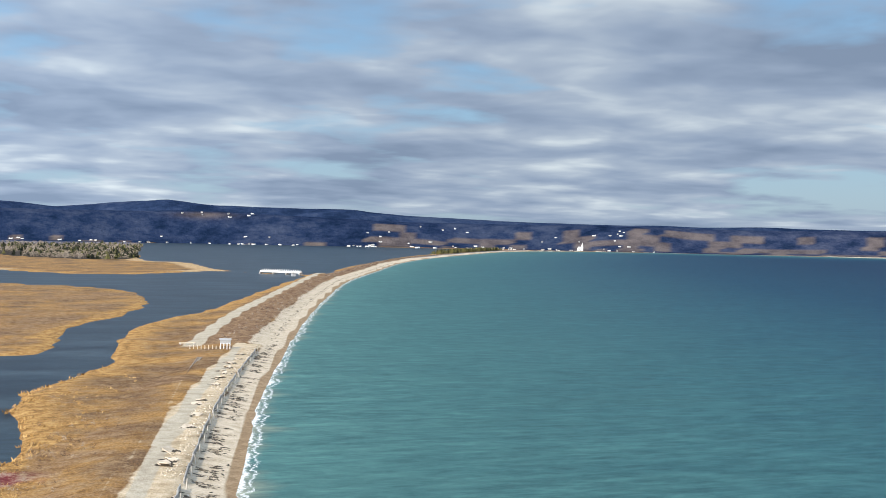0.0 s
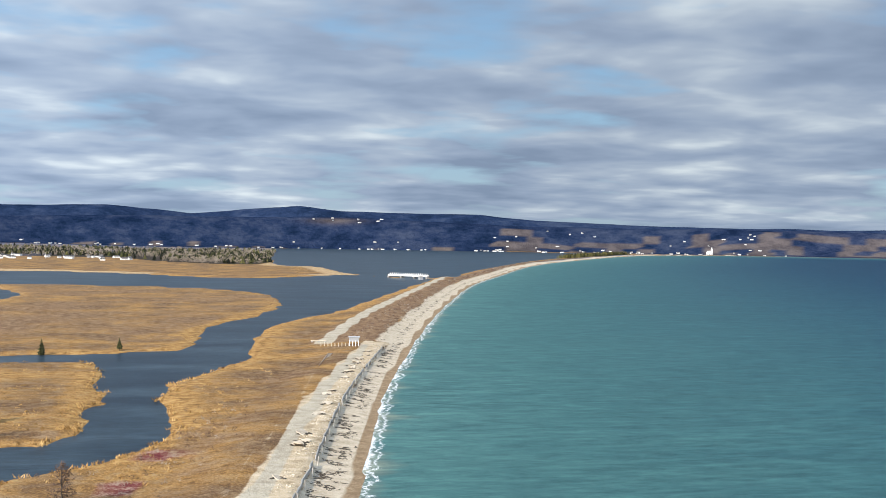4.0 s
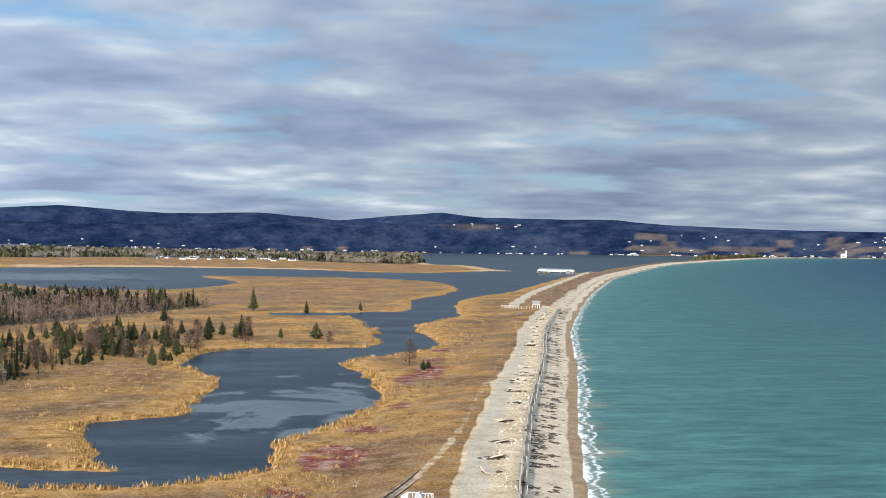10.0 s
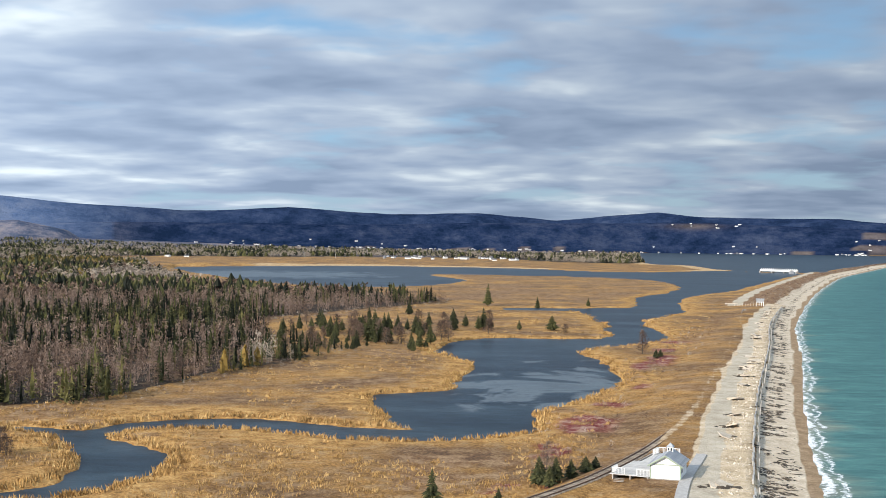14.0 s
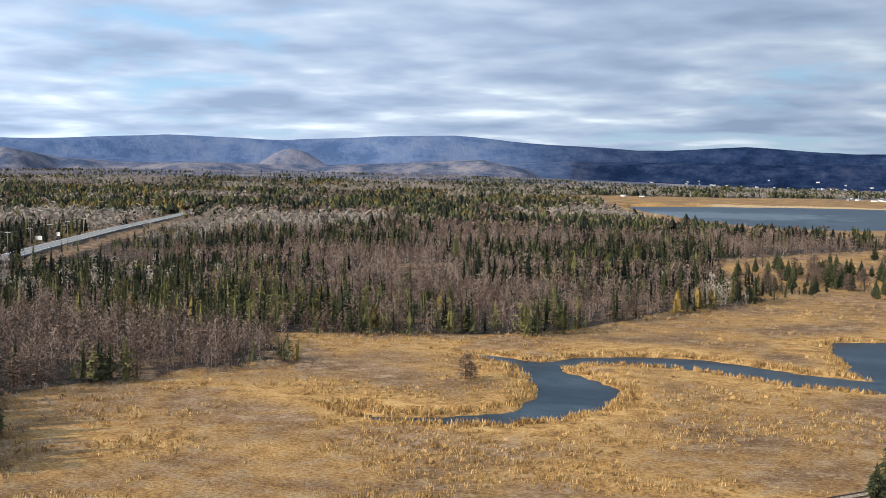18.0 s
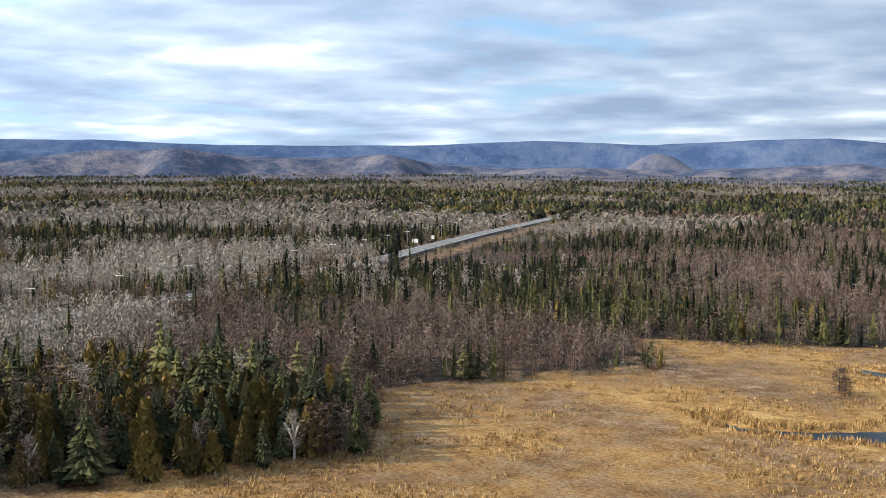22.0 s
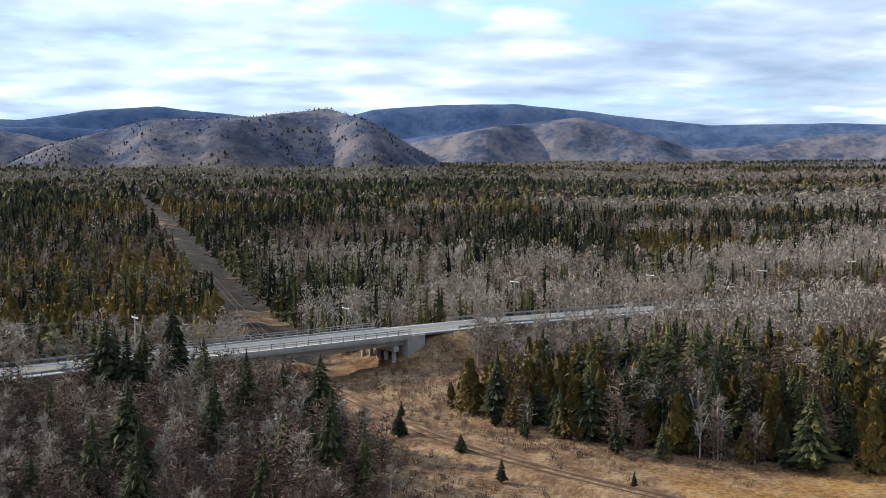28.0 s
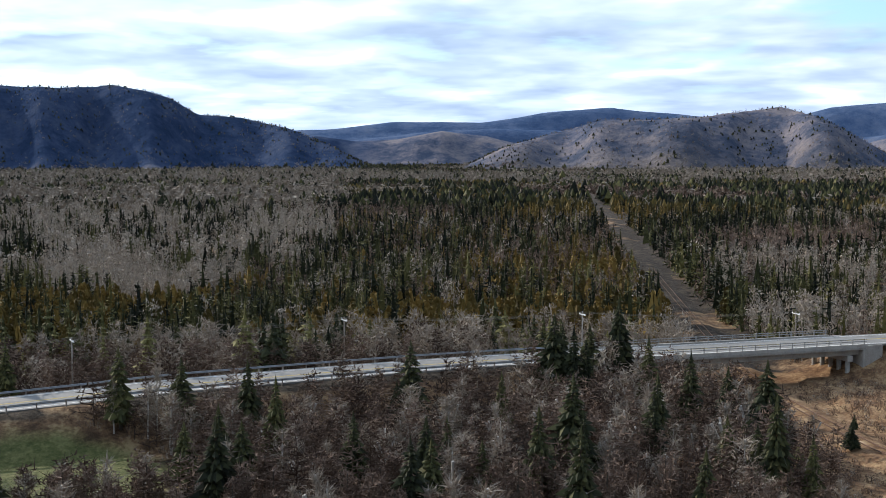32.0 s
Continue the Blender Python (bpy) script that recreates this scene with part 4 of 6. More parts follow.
kind_ = np.where(backrow, np.where(rnd[:, 2] < 0.62, 0, np.where(rnd[:, 2] < 0.85, 1, 2)), kind_)
grove = (TX > -196) & (TX < -118) & (TY > 44) & (TY < 135)
kind_ = np.where(grove, np.where(clump < 0.5, np.where(rnd[:, 2] < 0.5, 0, np.where(rnd[:, 2] < 0.68, 3, np.where(rnd[:, 2] < 0.9, 1, 2))), np.where(rnd[:, 2] < 0.72, 3, np.where(rnd[:, 2] < 0.88, 0, 1))), kind_)
south = (TX > -205) & (TY < 36)
kind_ = np.where(south, np.where(rnd[:, 2] < 0.045, 0, np.where(rnd[:, 2] < 0.8, 1, 2)), kind_)
roadside = (thw > 8) & (thw < 46) & (TX < -205) & (TY < 170)
kind_ = np.where(roadside, np.where((clump > 0.62) & (rnd[:, 2] < 0.6), 0, np.where(rnd[:, 2] < 0.18, 1, 2)), kind_)
pinks = (dx < -12) & (TX > -440) & (TY > 36) & (TY < 170) & ~roadside
kind_ = np.where(pinks, np.where(clump > 0.6, 0, np.where(rnd[:, 2] < 0.35, 1, 2)), kind_)
browns = (TX < -290) & (TX > -700) & (TY < 18) & (TY > -330)
kind_ = np.where(browns, np.where(clump + 0.2 * (rnd[:, 2] - 0.5) > 0.5, np.where(rnd[:, 0] < 0.5, 1, 3), np.where(rnd[:, 2] < 0.66, 0, np.where(rnd[:, 2] < 0.82, 1, 2))), kind_)
pale_edge = (TX < -290) & (TX > -430) & (TY < -95) | (TX < -430) & (TAZ > 101) & (clump > 0.42)
kind_ = np.where(pale_edge, np.where(clump < 0.45, 0, 2), kind_)
foothill = (TR > 1500) & (TR < 2700) & (TAZ > 60) & (fnoise(TX / 300, TY / 300, 95, 2) > 0.42)
kind_ = np.where(foothill, np.where(rnd[:, 2] < 0.86, 2, 0), kind_)
# dark larch and spruce planted here to imitate a band of cloud shadow
cloud_shade_wood = (TX > -430) & (TY > 400) & (TY < 1000) & (dx > 34)
kind_ = np.where(cloud_shade_wood, np.where((fnoise(TX / 90, TY / 50, 87, 2) > 0.47) | (rnd[:, 2] > 0.8), 1, 0), kind_)
tip = (TY > 1750) & (TR < 3600) & (TAZ < 25)
kind_ = np.where(tip, np.where(fnoise(TX / 60, TY / 60, 89, 2) < 0.52, 0, 2), kind_)
size = np.where(kind_ == 0, 9.2, np.where(kind_ == 1, 8.2, np.where(kind_ == 3, 7.6, 8.6))) * (0.6 + 0.6 * rnd[:, 3])
size = np.where((kind_ == 0) & (rnd[:, 1] > 0.93) & ~thin & ~south, size * 1.3, size)
size = np.where(larchland, size * 0.92, size)
size = np.where(south, size * np.where(kind_ != 0, 0.9, 1.3), size)
size = np.where(grove, size * 1.15, size)
size = np.where((dx > 0) & (dx < 45) & (TY > 112) & (TY < 330), size * 1.3, size)
size = np.where((TY > 350) & (TY < 800) & (dx > 0) & (dx < 75), size * 0.6, size)
kind_ = np.where(thin, np.where(rnd[:, 2] < 0.7, 0, 1), kind_)
size = np.where(thin, size * 0.72, size)
size = np.where((edge < 6) & (TR < 500), size * (0.6 + 0.4 * rnd[:, 0]), size)
size = np.where((TR > 2700) & (TZ > 12), size * 0.65, size)
size = np.where((TX < -250) & (trail < 13), size * 1.25, size)
size = size * 0.92
girth = np.clip(TR / 620, 1.15, 1.75) * (0.85 + 0.35 * rnd[:, 0])
# the nearest become trees of their own
order = np.argsort(TR)
near_pick = {0: 200, 1: 210, 2: 170, 3: 130}
own = np.zeros(len(TX), bool)
for k, n in near_pick.items():
    i = [j for j in order if ok[j] and kind_[j] == k and 85 < TR[j] and TAZ[j] > 25][:n]
    own[i] = True

tg = np.random.default_rng(3)
def haze(n, rings, rng, s):
    """A cloud of fine upswept twigs filling a crown of the given rings."""
    hs, rs = zip(*rings)
    out = []
    for _ in range(n):
        h = rng.uniform(hs[0], hs[-1])
        a, r = rng.uniform(0, 6.28), np.interp(h, hs, rs) * rng.uniform(0.25, 1.0) ** 0.5
        p = np.array([r * math.cos(a), r * math.sin(a), h])
        blade(p * (0.75, 0.75, 1), p + rng.normal(size=3) * s * 0.6 + (0.7 * s * math.cos(a), 0.7 * s * math.sin(a), 0.5 * s), s * 0.075, out, rng)
    return np.array(out, float)


def cloud(n, rings, rng, s, tall=1.6):
    """A crown of small flecks turned every way, denser towards the stem."""
    hs, rs = zip(*rings)
    out = []
    while len(out) < 3 * n:
        h = rng.uniform(hs[0], hs[-1])
        rmax = np.interp(h, hs, rs)
        if rng.random() > (rmax / max(rs)) ** 0.8:
            continue
        a, r = rng.uniform(0, 6.28), rmax * rng.uniform(0.02, 1.0) ** 0.6
        p = np.array([r * math.cos(a), r * math.sin(a), h])
        u, v = rng.normal(size=3) * (1, 1, tall), rng.normal(size=3)
        u, v = u * s / np.linalg.norm(u), v * s * 0.5 / np.linalg.norm(v)
        tri(p - u * 0.5 - v * 0.5, p - u * 0.4 + v * 0.6, p + u * 0.9, out)
    return np.array(out, float)


LARCH_RINGS = [(0.1, 0.17), (0.3, 0.27), (0.6, 0.18), (0.97, 0.02)]
BIRCH_RINGS = [(0.22, 0.08), (0.5, 0.22), (0.75, 0.22), (1.0, 0.05)]
CONE = [(0.04, 0.27), (0.2, 0.26), (0.55, 0.15), (1.02, 0.015)]
low_spruce = [np.concatenate([spindle([(0.06, 0.07), (0.4, 0.05)], 3, tg), cloud(78, CONE, tg, 0.08, 0.8)]) for _ in range(7)]
mid_spruce = [np.concatenate([spindle([(0.08, 0.1), (0.45, 0.07)], 4, tg), spruce_crown(1.0, 0.27, 11, 7, tg)]) for _ in range(5)]
low_larch = [np.concatenate([stem_tris(0.98, 0.014), cloud(84, [(0.06, 0.16), (0.25, 0.24), (0.6, 0.16), (1.0, 0.02)], tg, 0.066)]) for _ in range(7)]
mid_larch = [np.concatenate([stem_tris(0.98, 0.012), cloud(60, LARCH_RINGS, tg, 0.055), haze(60, LARCH_RINGS, tg, 0.09), larch_crown(1.0, 0.22, 30, 3, tg, 0.012)]) for _ in range(5)]
low_birch = [np.concatenate([stem_tris(0.92, 0.016), cloud(76, [(0.2, 0.06), (0.5, 0.2), (0.8, 0.2), (1.02, 0.05)], tg, 0.062, 2.8)]) for _ in range(7)]
mid_birch = [np.concatenate([stem_tris(0.97, 0.014), birch_crown(1.0, 0.9, 18, 5, tg, 0.009), cloud(50, BIRCH_RINGS, tg, 0.05, 2.6), haze(40, BIRCH_RINGS, tg, 0.1)]) for _ in range(5)]
fuzzy_spruce = [np.concatenate([spindle([(0.05, 0.1), (0.42, 0.07)], 3, tg, 0.4), cloud(34, CONE, tg, 0.12, 0.8)]) for _ in range(8)]
fuzzy_larch = [np.concatenate([stem_tris(0.97, 0.016), cloud(38, [(0.06, 0.18), (0.25, 0.24), (0.6, 0.17), (1.0, 0.02)], tg, 0.1)]) for _ in range(9)]
fuzzy_birch = [np.concatenate([stem_tris(0.8, 0.02), cloud(38, [(0.15, 0.08), (0.5, 0.22), (0.8, 0.21), (1.02, 0.05)], tg, 0.1, 2.2)]) for _ in range(9)]
far_spruce = [spindle([(0.03, 0.27), (0.4, 0.19)], 4, tg, 0.35) for _ in range(8)]
far_larch = [cloud(12, [(0.03, 0.22), (0.4, 0.26), (0.7, 0.18), (1.05, 0.04)], tg, 0.24, 2.0) for _ in range(9)]
far_birch = [cloud(12, [(0.05, 0.2), (0.5, 0.3), (0.8, 0.26), (1.05, 0.06)], tg, 0.26, 1.6) for _ in range(9)]
far_cedar = [spindle([(0.04, 0.23), (0.45, 0.2)], 4, tg, 0.3) for _ in range(6)]
low_cedar = [np.concatenate([spindle([(0.05, 0.14), (0.45, 0.12)], 4, tg), cedar_crown(1.0, 0.25, 26, tg)]) for _ in range(4)]
for k, nm, lo, mi, far_tpl, mt, lab in ((0, "spruce_wood", low_spruce, mid_spruce, far_spruce, SPRUCE, "dark green spruce forest on the coastal plain"), (1, "larch_wood", low_larch, mid_larch, far_larch, LARCH, "bare brown larch forest on the coastal plain"),
                               (2, "hardwood_stand", low_birch, mid_birch, far_birch, GREYTWIG, "leafless pale grey birch and aspen woods"), (3, "cedar_wood", low_cedar, low_cedar, far_cedar, CEDAR, "rusty green cedar woods beside the track")):
    for far, tpl in ((0, mi), (1, lo), (2, {0: fuzzy_spruce, 3: fuzzy_spruce, 1: fuzzy_larch, 2: fuzzy_birch}.get(k, far_tpl)), (3, far_tpl)):
        i = ok & ~own & (kind_ == k) & (np.digitize(TR, [235, 400, 820]) == far)
        if i.any():
            scatter(nm, tpl, TX[i], TY[i], TZ[i], size[i], girth[i], mt, lab, "woodland", seed=k * 4 + far)


def tree_kind(name, label, category, trunks, crowns):
    """Sizes of one kind, each a trunk and a crown, at unit height."""
    made = []
    for tr, cr in zip(trunks, crowns):
        ob = thing(name, label, category)
        part("trunk", tr, ob)
        part("crown", cr, ob)
        made.append(ob)
    return made


SPR = tree_kind("spruce_tree", "dark green spruce with ragged drooping boughs", "tree", [trunk_mesh(0.95, 0.016, BARK) for _ in range(4)], [crown_mesh(spruce_crown(1, 0.2 + 0.025 * k, 27, 11, tg), SPRUCE) for k in range(4)])
LAR = tree_kind("larch_tree", "bare brown larch with fine upswept twigs", "tree", [trunk_mesh(0.97, 0.014, BARK) for _ in range(4)], [crown_mesh(np.concatenate([larch_crown(1, 0.24, 66, 6, tg, 0.009), haze(260, LARCH_RINGS, tg, 0.07)]), LARCH) for k in range(4)])
BIR = tree_kind("birch_tree", "leafless birch with pale stem and grey twigs", "tree", [trunk_mesh(0.97, 0.012, BIRCHBARK, 4, k % 2 == 0) for k in range(5)], [crown_mesh(np.concatenate([birch_crown(1, 0.7 + 0.1 * k, 34, 8, tg, 0.006), haze(120, BIRCH_RINGS, tg, 0.07)]), GREYTWIG) for k in range(5)])
CED = tree_kind("cedar_tree", "rusty green cedar with dense upright sprays", "tree", [trunk_mesh(0.85, 0.016, BARK) for _ in range(3)], [crown_mesh(cedar_crown(1, 0.24 + 0.03 * k, 300, tg), CEDAR) for k in range(3)])
used_kind = set()


def stand(kinds, i, x, y, z, h, g=1.0, turn=0.0):
    """Stands one tree at a place; the first of a kind is the tree itself, the rest are copies."""
    ob = kinds[i % len(kinds)]
    m = pose(x, y, z - 0.05, 0, 0, turn) @ Matrix.Diagonal((h * g, h * g, h, 1))
    if ob.name in used_kind:
        new_ob = copy_thing(ob, pose(0, 0, 0))
        new_ob.matrix_basis = m
        return new_ob
    used_kind.add(ob.name)
    ob.matrix_basis = m
    return ob


for j in np.where(own)[0]:
    stand((SPR, LAR, BIR, CED)[kind_[j]], int(rnd[j, 0] * 97), TX[j], TY[j], TZ[j], size[j], 0.85 + 0.5 * rnd[j, 1], rnd[j, 2] * 360)
# trees that stand alone on the marsh and by the track
for n, (ks, x, y, h, g) in enumerate([
        (SPR, -31, 544, 9, 1.5), (SPR, -33, 541, 6, 1.4), (SPR, -28, 548, 5, 1.2), (SPR, -1, 540, 6.5, 1.7), (SPR, -39, 730, 13, 1.1), (SPR, -70, 465, 9.5, 1.1), (SPR, -66, 470, 7, 1.1), (SPR, -62, 462, 6, 1.3), (LAR, -74, 462, 8, 1.2),
        (SPR, -15.4, 158, 8.0, 1.1), (SPR, -12, 154, 5.0, 1.3), (SPR, -2, 159, 5.5, 1.4), (LAR, 2, 157, 5.0, 1.5), (SPR, -17, 155, 4.0, 1.4), (SPR, -8, 184, 2.2, 1.7), (LAR, -1, 203, 6.0, 0.9), (SPR, 0.5, 202, 3.9, 1.7), (SPR, 3, 205, 3.0, 1.9),
        (SPR, -2.2, 199, 4.4, 1.6), (SPR, 5.5, 209, 2.6, 2.1), (SPR, -0.5, 196.5, 3.4, 1.8), (SPR, 7.2, 211, 2.0, 2.2), (SPR, -164, 36, 3.4, 1.5), (SPR, -152, 41.5, 2.2, 1.6), (SPR, -139, 43, 2.8, 1.3), (SPR, -176, 39, 2.0, 1.4), (SPR, -172, 22, 5.5, 1.3), (SPR, -150, 27, 4.0, 1.2), (SPR, -132, 57, 1.8, 1.2),
        (SPR, 34, 420, 3.2, 1.8), (SPR, 36, 426, 2.6, 1.8), (LAR, -124, 119, 4.0, 1.3), (LAR, -128, 104, 3.5, 1.4), (SPR, -10, 730, 7, 1.1), (SPR, 20, 745, 5, 1.2), (SPR, -75, 640, 7, 1.2), (SPR, -90, 600, 6, 1.2), (LAR, -99, 215, 4.5, 1.5), (LAR, -97, 213, 3.5, 1.4)]):
    stand(ks, n, x, y, ground_at(x, y), h * (1.05 if y > 300 else 1.1), g * 1.1, n * 47)
cl = np.random.default_rng(17)
for n in range(150):
    x, y = cl.normal(-80, 32), cl.uniform(425, 560)
    z, _, l, *_ = survey(np.array([x]), np.array([y]))
    if l[0] > 3:
        stand(SPR if n % 3 else LAR, n, x, y, z[0], cl.uniform(2.5, 8.5), cl.uniform(1.1, 1.7), n * 31)
for ob in SPR + LAR + BIR + CED:
    if ob.name not in used_kind:
        for o in (*ob.children_recursive, ob):
            bpy.data.objects.remove(o)


# ---- highway, bridge, poles ----
def offset(line, d):
    p = np.asarray(line)[:, :2]
    t = np.gradient(p, axis=0)
    t /= np.linalg.norm(t, axis=1)[:, None]
    return p + np.stack([-t[:, 1], t[:, 0]], -1) * d


def walk_line(line, step, start=0.0, stop=None):
    """Places and headings (degrees) at even steps along a line."""
    p = np.asarray(line)[:, :2]
    seg = np.linalg.norm(np.diff(p, axis=0), axis=1)
    s = np.concatenate([[0], np.cumsum(seg)])
    for q in np.arange(start, s[-1] if stop is None else min(stop, s[-1]), step):
        i = min(np.searchsorted(s, q, "right") - 1, len(seg) - 1)
        a = p[i] + (p[i + 1] - p[i]) * (q - s[i]) / seg[i]
        d = p[i + 1] - p[i]
        yield a[0], a[1], math.degrees(math.atan2(d[1], d[0]))


DECK_Z = 6.82
road = tagged(new("road_highway", ribbon(highway, 5.2, -5.2, road_z(highway[:, 1]) + 0.02, 0.32, "road_highway", ASPHALT)), "worn grey two-lane asphalt highway on a bank", "road", kind="structure")
PAINT_Y = material("faded_yellow_line", [(0.42, 0.3, 0.06), (0.55, 0.4, 0.1)], 1.0, 0.7, 0.0)
for nm, a, b, mt in (("edge_line", 4.3, 4.12, WHITEPAINT), ("edge_line", -4.12, -4.3, WHITEPAINT), ("centre_line", 0.22, 0.08, PAINT_Y), ("centre_line", -0.08, -0.22, PAINT_Y)):
    part(nm, ribbon(highway, a, b, road_z(highway[:, 1]) + 0.032, 0.01, nm, mt), road)
span = highway[(highway[:, 1] > -2) & (highway[:, 1] < 57)]
span = spline(span[::2], 2.0)
bridge = thing("road_bridge", "grey concrete highway bridge over a railway cutting", "bridge")
part("deck", ribbon(span, 5.9, -5.9, DECK_Z - 0.325, 0.4, "deck", CONCRETE), bridge, "weathered concrete slab")
for s in (1, -1):
    part("kerb", ribbon(span, 5.88 * s if s > 0 else -5.45, 5.45 if s > 0 else -5.88, DECK_Z + 0.22, 0.54, "kerb", CONCRETE), bridge)
for d in (-4.4, -1.5, 1.5, 4.4):
    part("girder", ribbon(span, d + 0.3, d - 0.3, DECK_Z - 0.73, 1.05, "girder", CONCRETE), bridge)
for s in (5.66, -5.66):
    rail_line = offset(span, s)
    for h in (0.55, 0.92):
        part("rail", ribbon(rail_line, 0.05, -0.05, DECK_Z + h + 0.2, 0.11, "rail", STEEL), bridge, "galvanised steel bar")
    post = Shape().box(-0.07, -0.09, 0.0, 0.07, 0.09, 0.98, bevel=0.02).mesh("rail_post", STEEL)
    for x, y, a in walk_line(rail_line, 2.4):
        part("rail_post", post, bridge, at=pose(x, y, DECK_Z + 0.2, 0, 0, a))
column = Shape().tube((0, 0, -3.2), (0, 0, 1.7), 0.42, 0.42, 10).mesh("column", CONCRETE, True)
cap = Shape().box(-0.55, -5.6, 0, 0.55, 5.6, 0.95, bevel=0.08).mesh("pier_cap", CONCRETE)
abut = Shape().box(-0.7, -6.0, -5.5, 0.7, 6.0, 0.0, bevel=0.06).box(-0.2, 5.7, -5.0, 3.2, 6.05, 0.7).box(-0.2, -6.05, -5.0, 3.2, -5.7, 0.7).mesh("abutment", CONCRETE)
for q in (9.5, 45.0):
    x, y, a = min(walk_line(span, 0.5), key=lambda w: abs(w[1] - q))
    base = pose(x, y, DECK_Z - 1.78, 0, 0, a)
    part("pier_cap", cap, bridge, at=base @ pose(0, 0, -0.95))
    for k in range(5):
        part("column", column, bridge, at=base @ pose(0, -4.8 + 2.4 * k, -2.65))
for q, turn in ((-0.5, 180), (55.5, 0)):
    x, y, a = min(walk_line(span, 0.5), key=lambda w: abs(w[1] - q))
    part("abutment", abut, bridge, at=pose(x, y, DECK_Z - 0.73, 0, 0, a + turn))

rail_post_wood = Shape().box(-0.09, -0.09, -0.5, 0.09, 0.09, 0.72, bevel=0.02).mesh("post", TIMBER)
for lo, hi in ((-150, -2), (57, 250)):
    for s in (5.75, -5.75):
        ln = offset(highway, s)
        ln = ln[(ln[:, 1] > lo) & (ln[:, 1] < hi)]
        g = thing("guardrail", "galvanised steel guardrail on timber posts beside the highway", "guardrail", group="highway guardrails")
        beam = Shape()
        face = [(0.0, 0.33), (0.05, 0.25), (0.0, 0.165), (0.05, 0.08), (0.0, 0.0)]
        p = ln
        d = np.gradient(p, axis=0)
        d /= np.linalg.norm(d, axis=1)[:, None]
        side = np.stack([-d[:, 1], d[:, 0]], -1) * (-1 if s > 0 else 1)
        for q, w in zip(p, side):
            beam.v += [(q[0] + w[0] * (0.1 + u), q[1] + w[1] * (0.1 + u), road_z(q[1]) + 0.44 + h) for u, h in face]
        for i in range(len(p) - 1):
            beam.f += [(5 * i + j, 5 * i + j + 1, 5 * i + j + 6, 5 * i + j + 5) for j in range(4)]
        part("beam", beam.mesh("beam", STEEL), g)
        for x, y, a in walk_line(ln, 3.8):
            part("post", rail_post_wood, g, at=pose(x, y, road_z(y) + 0.02, 0, 0, a))

pole_mesh = Shape().tube((0, 0, -1.0), (0, 0, 9.6), 0.16, 0.1, 8).mesh("pole", TIMBER, True)
arm_mesh = Shape().box(-1.25, -0.07, 9.0, 1.25, 0.07, 9.16).mesh("crossarm", WHITEPAINT)
cap_mesh = Shape().tube((0, 0, 0), (0, 0, 0.2), 0.06, 0.04, 6).mesh("insulator", WHITEPAINT)
tops = []
pole_line = offset(highway, 11.5)
pole_line = pole_line[(pole_line[:, 1] > -160) & (pole_line[:, 1] < 800)]
first = None
for x, y, a in walk_line(pole_line, 43.0, 6.0):
    m = pose(x, y, max(1.0, ground_at(x, y)), 0, 0, a + 90)
    if first is None:
        first = thing("utility_pole", "weathered timber utility pole with white crossarm", "utility pole", group="highway utility poles")
        part("pole", pole_mesh, first)
        arm = part("crossarm", arm_mesh, first)
        for k in (-1.1, 0.0, 1.1):
            part("insulator", cap_mesh, arm, at=pose(k, 0, 9.16))
        first.matrix_basis = m
    else:
        copy_thing(first, m)
    tops.append([m @ Vector((k, 0, 9.4)) for k in (-1.1, 0.0, 1.1)])
for a, b in zip(tops[:-1], tops[1:]):
    line = thing("power_line", "thin dark overhead power wires between poles", "wire", group="highway power wires")
    for p, q in zip(a, b):
        w = Shape()
        w_ = (q - p).cross(Vector((0, 0, 1))).normalized() * 0.018
        pts = [p.lerp(q, i / 6) - Vector((0, 0, 0.7 * 4 * (i / 6) * (1 - i / 6))) for i in range(7)]
        ring = [c for u in pts for c in (u - w_, u + w_, u + Vector((0, 0, 0.03)))]
        w.add(ring, [(3 * i + j, 3 * i + (j + 1) % 3, 3 * i + 3 + (j + 1) % 3, 3 * i + 3 + j) for i in range(6) for j in range(3)])
        part("wire", w.mesh("wire", CREOSOTE), line)

# ---- railway ----
def bed(x, y):
    return np.interp(x, [-60, 0], [1.6, 2.2])


track = thing("railway_track", "rusty disused railway track on tarred sleepers", "railway track")
visible = railway[(railway[:, 0] > -420)]
for s in (0.75, -0.75):
    part("rail", ribbon(offset(visible, s), 0.05, -0.05, bed(visible[:, 0], 0) + 0.3, 0.16, "rail", RUST), track, "rusty steel rail")
sleeper = Shape().box(-0.13, -1.3, 0, 0.13, 1.3, 0.16, bevel=0.02).mesh("sleeper", CREOSOTE)
shown = railway[(railway[:, 1] > 140) & (railway[:, 0] > -35)]
count = 0
far_sleepers = Shape()
for x, y, a in walk_line(shown, 0.72):
    if 225 < y < 268 or (y < 225 and count < 240) or (268 < y < 300):
        if count < 300:
            part("sleeper", sleeper, track, at=pose(x, y, bed(x, y) + 0.0, 0, 0, a + 4 * math.sin(count * 2.1)))
            count += 1
            continue
    far_sleepers.box(-0.13, -1.3, 0, 0.13, 1.3, 0.15, pose(x, y, bed(x, y) - 0.02, 0, 0, a))
tagged(part("sleeper_row", far_sleepers.mesh("sleeper_row", CREOSOTE), track), kind="stuff")
# pale concrete drain covers beside the outer track
cover = Shape().box(-0.9, -0.55, 0, 0.9, 0.55, 0.14, bevel=0.05).mesh("slab", RUBBLE)
drain = thing("track_slabs", "pale concrete slabs laid in a row beside the track", "slab row")
